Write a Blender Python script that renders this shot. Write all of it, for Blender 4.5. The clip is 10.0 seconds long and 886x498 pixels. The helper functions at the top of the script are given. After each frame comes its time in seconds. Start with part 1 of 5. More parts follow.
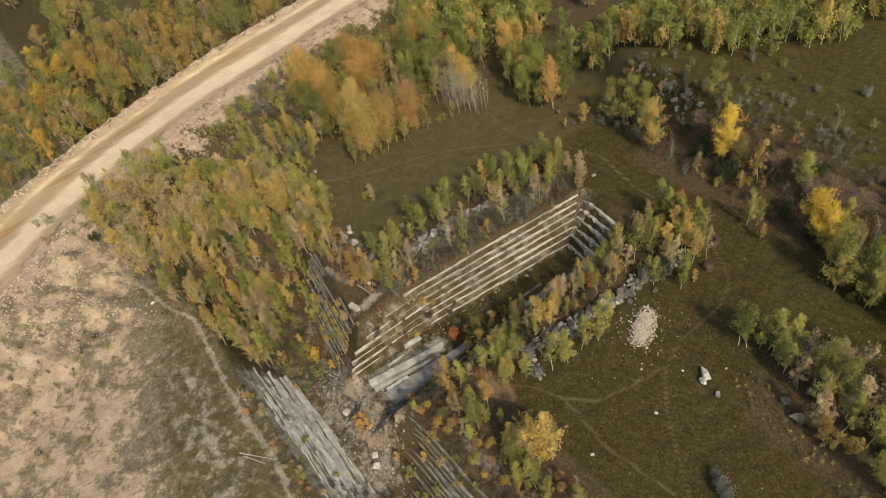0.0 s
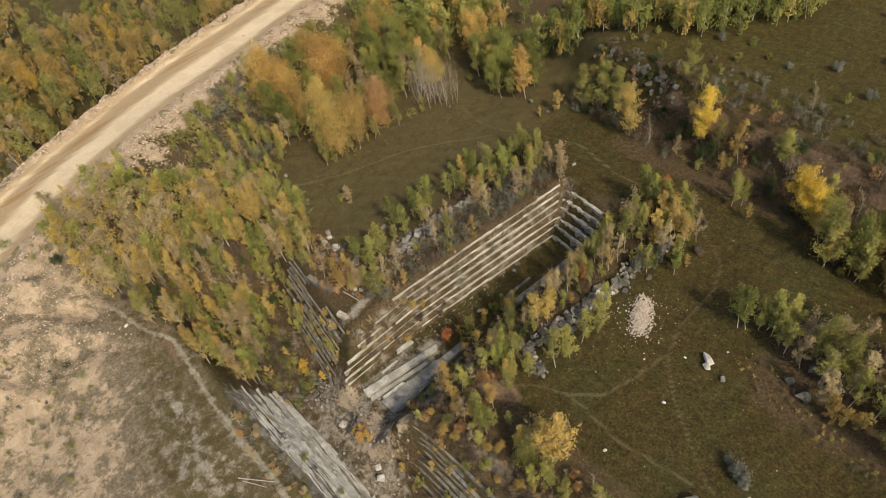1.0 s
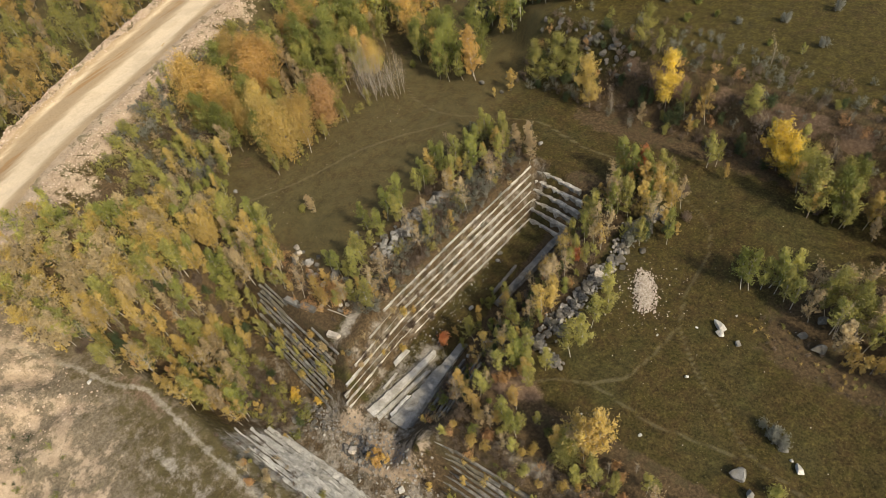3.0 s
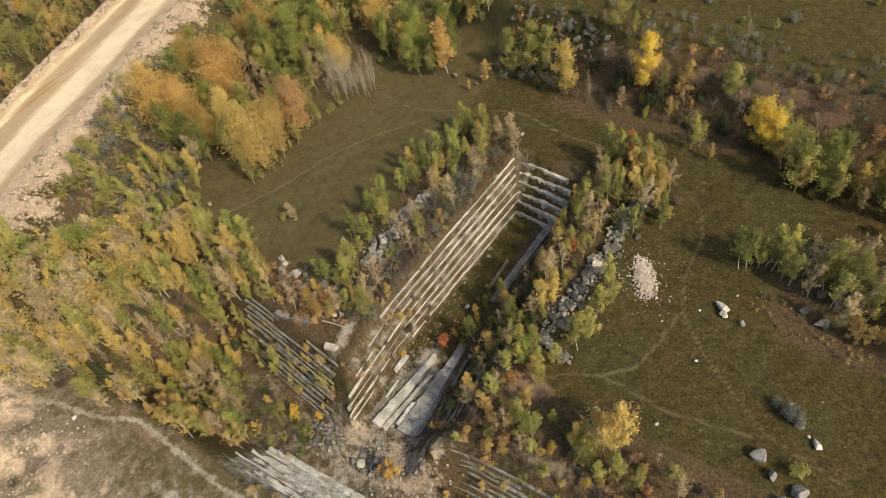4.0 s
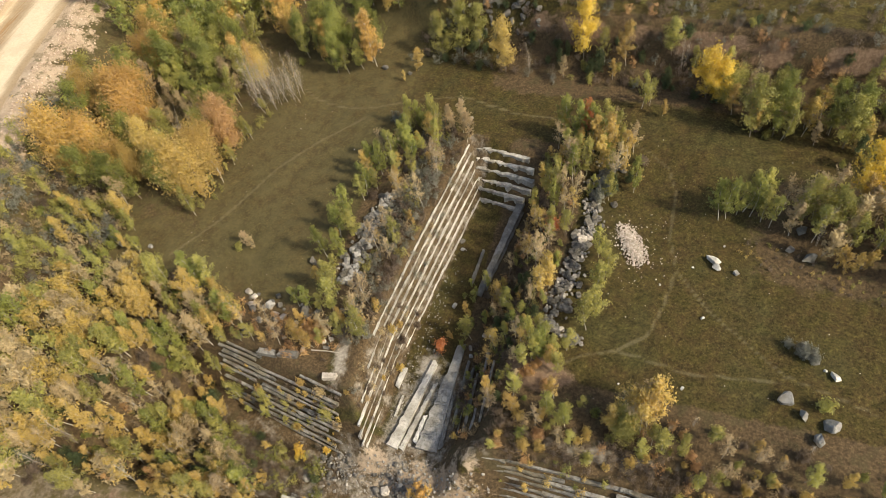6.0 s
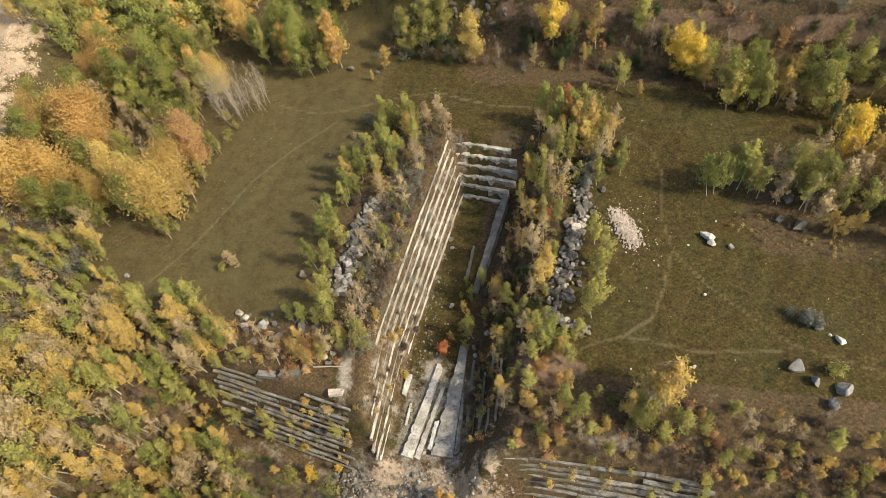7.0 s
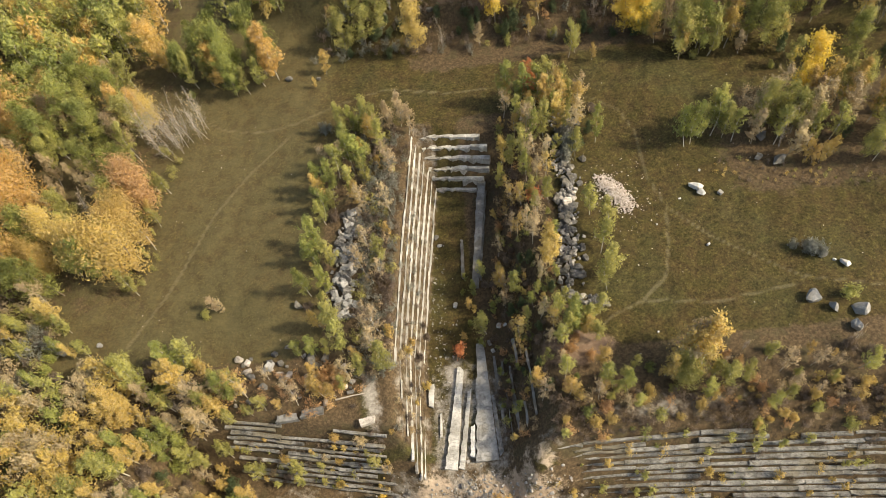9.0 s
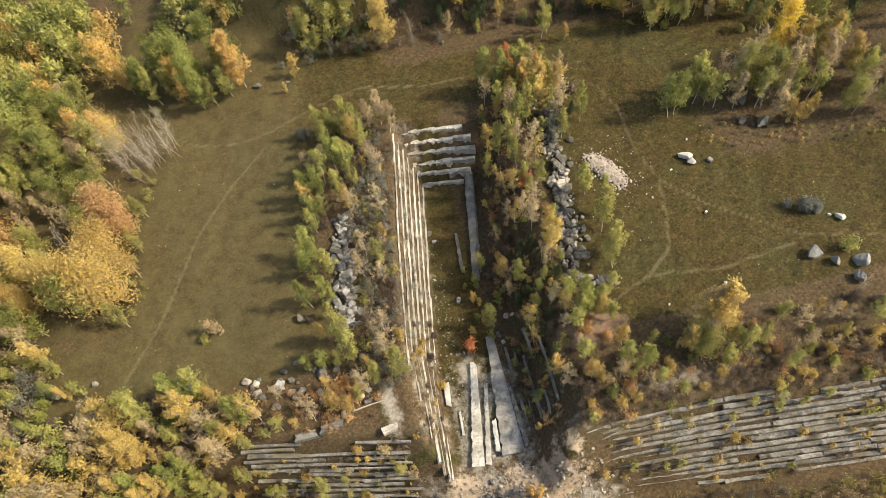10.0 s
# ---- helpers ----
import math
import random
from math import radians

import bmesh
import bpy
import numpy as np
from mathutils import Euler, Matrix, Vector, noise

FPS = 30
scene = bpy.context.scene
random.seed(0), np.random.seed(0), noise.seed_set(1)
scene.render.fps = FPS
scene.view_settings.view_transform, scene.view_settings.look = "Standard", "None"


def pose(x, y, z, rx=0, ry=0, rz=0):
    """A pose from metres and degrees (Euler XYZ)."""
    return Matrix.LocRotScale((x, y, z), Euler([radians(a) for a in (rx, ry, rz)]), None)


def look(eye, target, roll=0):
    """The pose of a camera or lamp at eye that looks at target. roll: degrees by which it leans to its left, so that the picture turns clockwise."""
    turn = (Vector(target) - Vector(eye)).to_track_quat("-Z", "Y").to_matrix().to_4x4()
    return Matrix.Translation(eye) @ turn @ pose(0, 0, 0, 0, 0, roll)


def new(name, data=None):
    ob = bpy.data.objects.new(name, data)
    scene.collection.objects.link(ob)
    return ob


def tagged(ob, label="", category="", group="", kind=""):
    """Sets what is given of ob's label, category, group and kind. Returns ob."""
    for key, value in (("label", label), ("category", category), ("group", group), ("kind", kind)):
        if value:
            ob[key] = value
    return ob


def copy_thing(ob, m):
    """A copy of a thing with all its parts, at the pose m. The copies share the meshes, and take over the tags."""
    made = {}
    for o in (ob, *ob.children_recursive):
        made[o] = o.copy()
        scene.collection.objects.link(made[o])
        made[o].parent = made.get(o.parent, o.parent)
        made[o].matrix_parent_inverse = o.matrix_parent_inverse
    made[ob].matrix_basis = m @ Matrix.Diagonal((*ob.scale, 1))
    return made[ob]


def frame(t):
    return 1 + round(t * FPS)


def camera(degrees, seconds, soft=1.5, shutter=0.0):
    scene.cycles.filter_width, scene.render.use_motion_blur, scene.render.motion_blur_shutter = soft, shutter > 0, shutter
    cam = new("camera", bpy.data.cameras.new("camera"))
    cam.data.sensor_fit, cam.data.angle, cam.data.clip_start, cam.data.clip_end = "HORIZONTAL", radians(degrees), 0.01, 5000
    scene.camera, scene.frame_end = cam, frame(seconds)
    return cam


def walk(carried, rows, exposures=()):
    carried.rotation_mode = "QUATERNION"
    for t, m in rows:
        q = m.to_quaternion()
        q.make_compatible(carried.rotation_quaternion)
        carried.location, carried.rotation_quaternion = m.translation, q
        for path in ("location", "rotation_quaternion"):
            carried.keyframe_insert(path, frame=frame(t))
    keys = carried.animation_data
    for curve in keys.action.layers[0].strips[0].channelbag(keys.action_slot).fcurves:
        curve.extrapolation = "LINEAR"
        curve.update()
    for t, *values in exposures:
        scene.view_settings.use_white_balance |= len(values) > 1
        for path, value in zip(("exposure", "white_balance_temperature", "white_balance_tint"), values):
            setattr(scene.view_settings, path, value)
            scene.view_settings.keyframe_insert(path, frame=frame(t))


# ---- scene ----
cam = camera(65.2, 10.0, soft=0.8)
# seconds, eye, yaw, pitch, roll: a level orbit with a constant lean of the camera
PATH = [
    (0, 59.775, -16.877, 75.682, 60.88, -44.17, -12.86),
    (0.5, 56.917, -17.938, 75.688, 58.27, -45.06, -12.86),
    (1, 54.031, -18.918, 75.683, 55.68, -45.92, -12.87),
    (1.5, 51.142, -19.791, 75.656, 53.18, -46.77, -12.97),
    (2, 48.261, -20.586, 75.592, 50.70, -47.57, -13.09),
    (2.5, 45.302, -21.281, 75.528, 48.20, -48.39, -13.17),
    (4, 36.273, -22.695, 75.310, 40.05, -50.89, -13.07),
    (4.5, 33.290, -22.959, 75.181, 37.11, -51.69, -13.03),
    (5, 30.261, -23.092, 75.100, 33.95, -52.54, -12.99),
    (5.5, 27.187, -23.129, 74.978, 30.47, -53.39, -12.87),
    (6, 24.160, -23.065, 74.847, 26.97, -54.19, -12.76),
    (7.5, 15.312, -22.051, 74.382, 17.01, -56.35, -12.64),
    (8, 12.440, -21.448, 74.201, 13.79, -57.04, -12.70),
    (8.5, 9.644, -20.666, 74.007, 10.56, -57.75, -12.80),
    (9, 6.860, -19.778, 73.778, 7.19, -58.41, -12.79),
    (9.5, 4.138, -18.751, 73.554, 3.72, -59.08, -12.81),
    (10, 1.393, -17.697, 73.304, 0.28, -60.00, -12.93),
]


def eye_pose(x, y, z, yaw, pitch, roll):
    return pose(x, y, z, 0, 0, yaw) @ pose(0, 0, 0, 90 + pitch) @ pose(0, 0, 0, 0, 0, roll)


# the clip's camera brightens its picture a little on the way
walk(cam, [(t, eye_pose(*p)) for t, *p in PATH], [(0.0, 0.08, 7600, 4), (5.0, 0.51, 7600, 4), (10.0, 0.92, 7600, 4)])

# ---- light: a hazy autumn afternoon, sun from +x ----
SUN_UP, SUN_X, SUN_Y = 43.0, 0.98, -0.2
world = bpy.data.worlds.new("sky")
scene.world = world
world.use_nodes = True
wn = world.node_tree.nodes
sky = wn.new("ShaderNodeTexSky")
sky.sky_type, sky.sun_disc = "NISHITA", False
sky.sun_elevation = radians(SUN_UP)
sky.sun_rotation = math.atan2(SUN_X, SUN_Y)
sky.dust_density = 3.0
wn["Background"].inputs["Strength"].default_value = 0.15
world.node_tree.links.new(sky.outputs[0], wn["Background"].inputs["Color"])
sun = new("sun", bpy.data.lights.new("sun", "SUN"))
sun.data.energy, sun.data.angle, sun.data.color = 2.95, radians(3.0), (1.0, 0.9, 0.76)
sun.matrix_world = look((SUN_X * 200, SUN_Y * 200, 200 * math.tan(radians(SUN_UP))), (0, 0, 0))

# ---- materials ----


class Mat:
    """A small builder of node materials."""

    def __init__(self, name, rough=0.9):
        self.m = bpy.data.materials.new(name)
        self.m.use_nodes = True
        self.t = self.m.node_tree
        self.b = self.t.nodes["Principled BSDF"]
        self.b.inputs["Roughness"].default_value = rough
        self.b.inputs["Specular IOR Level"].default_value = 0.25
        self.pos = self.t.nodes.new("ShaderNodeNewGeometry").outputs["Position"]

    def put(self, sock, value):
        if isinstance(value, (int, float)):
            sock.default_value = value
        elif isinstance(value, tuple):
            sock.default_value = (*value, 1.0)[: len(sock.default_value)]
        else:
            self.t.links.new(value, sock)

    def noise(self, scale, detail=4.0, rough=0.6, at=None, warp=0.0):
        n = self.t.nodes.new("ShaderNodeTexNoise")
        self.put(n.inputs["Vector"], at or self.pos)
        self.put(n.inputs["Scale"], scale)
        self.put(n.inputs["Detail"], detail)
        self.put(n.inputs["Roughness"], rough)
        self.put(n.inputs["Distortion"], warp)
        return n.outputs["Fac"]

    def ramp(self, value, low, high, a=0.0, b=1.0):
        n = self.t.nodes.new("ShaderNodeMapRange")
        n.interpolation_type = "SMOOTHSTEP"
        for sock, v in zip(n.inputs, (value, low, high, a, b)):
            self.put(sock, v)
        return n.outputs[0]

    def mix(self, fac, a, b, kind="MIX"):
        n = self.t.nodes.new("ShaderNodeMix")
        n.data_type, n.blend_type = "RGBA", kind
        self.put(n.inputs[0], fac)
        self.put(n.inputs[6], a)
        self.put(n.inputs[7], b)
        return n.outputs[2]

    def maths(self, kind, a, b=0.0):
        n = self.t.nodes.new("ShaderNodeMath")
        n.operation = kind
        self.put(n.inputs[0], a)
        self.put(n.inputs[1], b)
        return n.outputs[0]

    def attr(self, name):
        n = self.t.nodes.new("ShaderNodeAttribute")
        n.attribute_name = name
        return n.outputs["Fac"]

    def stretch(self, vec, scale, turn=0.0):
        n = self.t.nodes.new("ShaderNodeMapping")
        self.put(n.inputs["Vector"], vec)
        n.inputs["Rotation"].default_value = (0, 0, radians(turn))
        n.inputs["Scale"].default_value = scale
        return n.outputs[0]

    def hue(self, colour, h=0.5, s=1.0, v=1.0):
        n = self.t.nodes.new("ShaderNodeHueSaturation")
        self.put(n.inputs["Hue"], h)
        self.put(n.inputs["Saturation"], s)
        self.put(n.inputs["Value"], v)
        self.put(n.inputs["Color"], colour)
        return n.outputs[0]

    def random(self):
        return self.t.nodes.new("ShaderNodeObjectInfo").outputs["Random"]

    def island(self):
        return self.t.nodes.new("ShaderNodeNewGeometry").outputs["Random Per Island"]

    def bump(self, height, distance=0.05, strength=0.6):
        n = self.t.nodes.new("ShaderNodeBump")
        self.put(n.inputs["Height"], height)
        n.inputs["Distance"].default_value = distance
        n.inputs["Strength"].default_value = strength
        self.put(self.b.inputs["Normal"], n.outputs[0])

    def base(self, colour):
        self.put(self.b.inputs["Base Color"], colour)
        return self.m


def ground_material():
    k = Mat("ground", 0.95)
    fine, mid, big = k.noise(2.6, 6, 0.7), k.noise(0.45, 5, 0.65), k.noise(0.09, 3)
    tuft = k.noise(3.4, 6, 0.8)
    grass = k.mix(k.ramp(mid, 0.36, 0.64), (0.058, 0.038, 0.0145), (0.050, 0.042, 0.011))
    grass = k.mix(k.ramp(fine, 0.42, 0.68), grass, (0.088, 0.068, 0.0225))
    grass = k.mix(k.ramp(big, 0.45, 0.65), grass, k.mix(0.45, grass, (0.054, 0.056, 0.021)))
    grass = k.hue(grass, 0.5, 1.0, k.ramp(tuft, 0.3, 0.7, 0.42, 1.42))
    grass = k.mix(k.maths("MULTIPLY", k.attr("lush"), k.ramp(mid, 0.3, 0.6)), grass, k.mix(k.ramp(fine, 0.35, 0.65), (0.044, 0.036, 0.009), (0.083, 0.066, 0.018)))
    grass = k.hue(grass, 0.5, 1.0, k.ramp(k.noise(1.0, 5, 0.75), 0.32, 0.68, 0.60, 1.14))
    grass = k.mix(k.maths("MULTIPLY", k.attr("pale"), k.ramp(mid, 0.3, 0.7, 0.25, 0.6)), grass, (0.112, 0.092, 0.046))
    litter = k.mix(k.ramp(fine, 0.35, 0.65), (0.052, 0.036, 0.02), (0.105, 0.072, 0.04))
    litter = k.mix(k.ramp(mid, 0.5, 0.65), litter, (0.066, 0.052, 0.027))
    litter = k.hue(litter, 0.5, 1.0, k.ramp(tuft, 0.3, 0.7, 0.6, 1.35))
    dry = k.mix(k.ramp(fine, 0.35, 0.68), (0.115, 0.092, 0.064), (0.20, 0.165, 0.12))
    breakup = k.maths("SUBTRACT", k.noise(0.6, 7, 0.75, warp=0.1), 0.5)

    def mask(name, spread=0.9, low=0.4, high=0.6):
        here = k.attr(name)
        uneven = k.maths("MULTIPLY", k.maths("MULTIPLY", breakup, spread), k.ramp(here, 0.03, 0.22))
        return k.ramp(k.maths("ADD", here, uneven), low, high)

    colour = k.mix(mask("litter"), grass, litter)
    colour = k.mix(mask("dry", 1.2), colour, dry)
    red = k.mix(k.ramp(fine, 0.4, 0.7), (0.145, 0.096, 0.066), (0.22, 0.155, 0.11))
    colour = k.mix(mask("bare", 0.9), colour, red)
    dust = k.mix(k.ramp(fine, 0.4, 0.65), (0.25, 0.225, 0.195), (0.36, 0.33, 0.29))
    colour = k.mix(mask("dust", 1.9, 0.26, 0.8), colour, dust)
    sand = k.mix(k.ramp(mid, 0.4, 0.6), (0.335, 0.255, 0.185), (0.42, 0.33, 0.245))
    sand = k.mix(k.ramp(fine, 0.55, 0.75), sand, (0.30, 0.225, 0.16))
    sand = k.hue(sand, 0.5, 1.0, k.ramp(tuft, 0.3, 0.7, 0.8, 1.12))
    moss = k.ramp(k.noise(0.34, 9, 0.72, warp=0.4), 0.52, 0.6)
    sand = k.mix(k.maths("MULTIPLY", moss, k.ramp(mid, 0.3, 0.6, 0.25, 0.8)), sand, k.mix(k.ramp(fine, 0.35, 0.65), (0.075, 0.072, 0.034), (0.15, 0.125, 0.07)))
    patchy = k.maths("SUBTRACT", k.noise(0.18, 8, 0.75, warp=0.15), 0.5)
    sandy = k.maths("ADD", k.attr("sand"), k.maths("MULTIPLY", k.ramp(k.attr("sand"), 0.03, 0.2), k.maths("ADD", k.maths("MULTIPLY", breakup, 2.0), k.maths("MULTIPLY", patchy, 2.6))))
    colour = k.mix(k.ramp(sandy, 0.3, 0.7), colour, sand)
    trail = k.mix(k.ramp(fine, 0.35, 0.7), (0.17, 0.145, 0.085), (0.24, 0.205, 0.135))
    colour = k.mix(k.maths("MULTIPLY", mask("trail", 1.1, 0.25, 0.85), k.ramp(big, 0.35, 0.65, 0.19, 0.33)), colour, trail)
    k.bump(k.maths("ADD", k.maths("MULTIPLY", fine, 0.5), mid), 0.25, 0.7)
    return k.base(colour)


def road_material():
    k = Mat("road_surface", 0.95)
    along = k.stretch(k.pos, (0.9, 0.03, 0.5), 19.0)
    streak, fine, big = k.noise(1.0, 5, 0.6, at=along), k.noise(3.0, 5, 0.7), k.noise(0.25, 3)
    lane = k.maths("ADD", k.attr("lane"), k.maths("MULTIPLY", k.maths("SUBTRACT", streak, 0.5), 0.9))
    colour = k.mix(k.ramp(lane, 0.2, 0.75), (0.335, 0.25, 0.16), (0.60, 0.49, 0.36))
    wet = k.ramp(k.maths("ADD", k.attr("wet"), k.maths("MULTIPLY", k.maths("SUBTRACT", streak, 0.5), 2.2)), 0.4, 0.6)
    colour = k.mix(k.maths("MULTIPLY", wet, 0.85), colour, (0.30, 0.18, 0.085))
    colour = k.hue(colour, 0.5, 1.0, k.ramp(fine, 0.3, 0.75, 1.08, 0.85))
    colour = k.mix(k.maths("MULTIPLY", k.ramp(big, 0.5, 0.65), 0.3), colour, (0.38, 0.30, 0.21))
    k.bump(fine, 0.08, 0.5)
    return k.base(colour)


def stone_material(name, light, dark, lichen=(0.13, 0.125, 0.11), stain=0.5):
    k = Mat(name, 0.85)
    fine, mid, big = k.noise(4.0, 6, 0.7), k.noise(0.9, 5, 0.65), k.noise(0.35, 3)
    colour = k.mix(k.ramp(mid, 0.35, 0.65), dark, light)
    colour = k.mix(k.maths("MULTIPLY", k.ramp(fine, 0.48, 0.68), stain), colour, lichen)
    colour = k.hue(colour, 0.5, 1.0, k.ramp(k.random(), 0.0, 1.0, 0.82, 1.14))
    colour = k.mix(k.maths("MULTIPLY", k.ramp(big, 0.5, 0.66), stain), colour, (0.16, 0.14, 0.10))
    vein = k.noise(1.3, 3, 0.6, at=k.stretch(k.pos, (1.0, 2.2, 3.0), 35.0), warp=0.8)
    crack = k.maths("ABSOLUTE", k.maths("SUBTRACT", vein, 0.5))
    colour = k.mix(k.ramp(crack, 0.0, 0.022, 0.6, 0.0), colour, lichen)
    k.bump(k.maths("ADD", k.maths("ADD", fine, mid), k.ramp(crack, 0.0, 0.03)), 0.14, 0.8)
    return k.base(colour)


def leaf_material(name, a, b, shift=0.006):
    """Leaves: each leaf and each tree takes its own tint between two colours."""
    k = Mat(name, 0.75)
    leaf, tree = k.island(), k.random()
    patch = k.noise(0.35, 3)
    fac = k.maths("ADD", k.maths("MULTIPLY", leaf, 0.42), k.ramp(patch, 0.35, 0.65, -0.2, 0.5))
    colour = k.mix(fac, a, b)
    colour = k.hue(colour, k.ramp(tree, 0, 1, 0.5 - shift, 0.5 + shift), k.ramp(leaf, 0, 1, 0.8, 1.0), k.ramp(tree, 0, 1, 0.93, 1.13))
    k.base(colour)
    through_leaf = k.t.nodes.new("ShaderNodeBsdfTranslucent")
    k.put(through_leaf.inputs["Color"], colour)
    both = k.t.nodes.new("ShaderNodeMixShader")
    both.inputs[0].default_value = 0.4
    k.put(both.inputs[1], k.b.outputs[0])
    k.put(both.inputs[2], through_leaf.outputs[0])
    k.put(k.t.nodes["Material Output"].inputs["Surface"], both.outputs[0])
    return k.m


def bark_material(name, a, b):
    k = Mat(name, 0.85)
    n = k.noise(3.0, 4, 0.7, at=k.stretch(k.pos, (1, 1, 0.6)))
    return k.base(k.mix(k.ramp(n, 0.5, 0.7), a, b))


GROUND, ROAD = ground_material(), road_material()
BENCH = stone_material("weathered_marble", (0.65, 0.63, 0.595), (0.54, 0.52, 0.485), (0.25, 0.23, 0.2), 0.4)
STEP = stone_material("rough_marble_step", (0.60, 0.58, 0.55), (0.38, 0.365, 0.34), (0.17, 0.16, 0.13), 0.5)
# a darker marble for the riser blocks below the bench treads
RISER = stone_material("riser_marble", (0.47, 0.445, 0.41), (0.33, 0.31, 0.28), (0.17, 0.15, 0.125), 0.55)
FLOORSTONE = stone_material("streaked_slab", (0.42, 0.415, 0.41), (0.29, 0.285, 0.28), (0.2, 0.19, 0.175), 0.4)
PALE = stone_material("fresh_marble", (0.60, 0.55, 0.50), (0.45, 0.40, 0.36), stain=0.3)
GREY = stone_material("grey_marble", (0.27, 0.265, 0.26), (0.16, 0.155, 0.15))
SOUTH = stone_material("pale_ledge", (0.54, 0.53, 0.51), (0.38, 0.37, 0.355), (0.24, 0.23, 0.21), 0.35)
BLOCK = stone_material("quarried_block", (0.19, 0.181, 0.173), (0.10, 0.095, 0.091), (0.08, 0.075, 0.065), 0.5)
LEDGE = stone_material("weathered_ledge", (0.30, 0.293, 0.28), (0.145, 0.142, 0.135), (0.05, 0.045, 0.037), 0.75)
WHITE = stone_material("white_marble", (0.74, 0.73, 0.71), (0.56, 0.55, 0.53), (0.33, 0.32, 0.31), 0.35)
BIRCH_BARK = bark_material("birch_bark", (0.52, 0.49, 0.44), (0.16, 0.14, 0.12))
GREY_BARK = bark_material("grey_bark", (0.24, 0.20, 0.165), (0.12, 0.10, 0.085))
TWIG_BARK = bark_material("grey_twigs", (0.37, 0.335, 0.30), (0.22, 0.195, 0.17))
LEAVES = {
    "golden": leaf_material("golden_leaves", (0.405, 0.285, 0.080), (0.607, 0.432, 0.122)),
    "bright yellow": leaf_material("bright_yellow_leaves", (0.552, 0.368, 0.036), (0.754, 0.524, 0.061)),
    "amber": leaf_material("amber_leaves", (0.460, 0.285, 0.079), (0.644, 0.414, 0.110)),
    "olive": leaf_material("olive_leaves", (0.248, 0.244, 0.067), (0.478, 0.437, 0.116)),
    "green": leaf_material("green_leaves", (0.162, 0.186, 0.046), (0.36, 0.358, 0.084)),
    "dark green": leaf_material("dark_green_leaves", (0.051, 0.074, 0.034), (0.129, 0.152, 0.061)),
    "tan": leaf_material("tan_leaves", (0.350, 0.267, 0.153), (0.552, 0.423, 0.235)),
    "rust": leaf_material("rust_leaves", (0.396, 0.221, 0.092), (0.570, 0.340, 0.143)),
    "red": leaf_material("red_leaves", (0.460, 0.138, 0.051), (0.607, 0.230, 0.082)),
    "grey-green": leaf_material("grey_leaves", (0.156, 0.161, 0.133), (0.276, 0.276, 0.235)),
    "silver-grey": leaf_material("silver_leaves", (0.19, 0.195, 0.17), (0.32, 0.32, 0.285)),
    "brown": leaf_material("brown_twigs", (0.120, 0.088, 0.067), (0.230, 0.175, 0.133)),
}

# ---- the ground: one sheet with the quarry cut into it ----


def smooth(v, a, b):
    u = np.clip((np.asarray(v, float) - a) / (b - a), 0, 1)
    return u * u * (3 - 2 * u)


def ramp(v, a, b):
    return np.clip((np.asarray(v, float) - a) / (b - a), 0, 1)


def wave(x, y, size, seed=0):
    """Soft uneven relief from a few sines, about -1 to 1."""
    r = np.random.RandomState(seed)
    out = 0
    for n in range(6):
        a, f, p = r.uniform(0, 6.28), r.uniform(0.6, 1.8) / size, r.uniform(0, 6.28)
        out = out + np.sin(6.28 * f * (x * np.cos(a) + y * np.sin(a)) + p)
    return out / 3.0


def near_line(x, y, line):
    """The distance to a polyline."""
    best = np.full(np.shape(x), 1e9)
    for (ax, ay), (bx, by) in zip(line, line[1:]):
        dx, dy = bx - ax, by - ay
        u = np.clip(((x - ax) * dx + (y - ay) * dy) / (dx * dx + dy * dy), 0, 1)
        best = np.minimum(best, np.hypot(x - ax - u * dx, y - ay - u * dy))
    return best


def road_side(x, y):
    """Metres from the road's middle line, plus to the quarry's side; the road bends softly."""
    mid = np.interp(y, [-400, -60, -36, -24, -10, 5, 20, 35, 52, 400], [300, -30, -56, -64, -71.5, -76.5, -80.5, -83.5, -87, -150])
    slope = np.interp(y, [-60, -36, -10, 20, 52], [0.75, 0.8, 0.93, 0.965, 0.975])
    return (x - mid) * slope


# The quarry's main cut runs along +y; the cross cut runs along x at its mouth.
def wall_top(y):
    return np.interp(y, [-4, 12, 20, 46], [-5.0, -5.3, -4.7, -1.8])


def wall_foot(y):
    return np.interp(y, [-4, 14, 40, 50], [-3.3, -2.7, 0.5, 1.2])


def north_top(x):
    return np.interp(x, [-40, -24, -8, 9, 22, 60], [8.0, 6.2, 3.2, 0.0, 0.3, -2.0])


def north_foot(x):
    return np.interp(x, [-40, -28, -8, 8, 20, 32, 60], [4.0, 2.6, -1.6, -4.6, -6.4, -7.0, -9.5])


def south_top(x):
    return np.interp(x, [-20, -11, 5, 14, 60], [-13.5, -14.0, -14.2, -14.6, -22])


def south_foot(x):
    return np.interp(x, [-20, -11, 5, 14, 60], [-9.0, -8.6, -8.6, -9.2, -16])


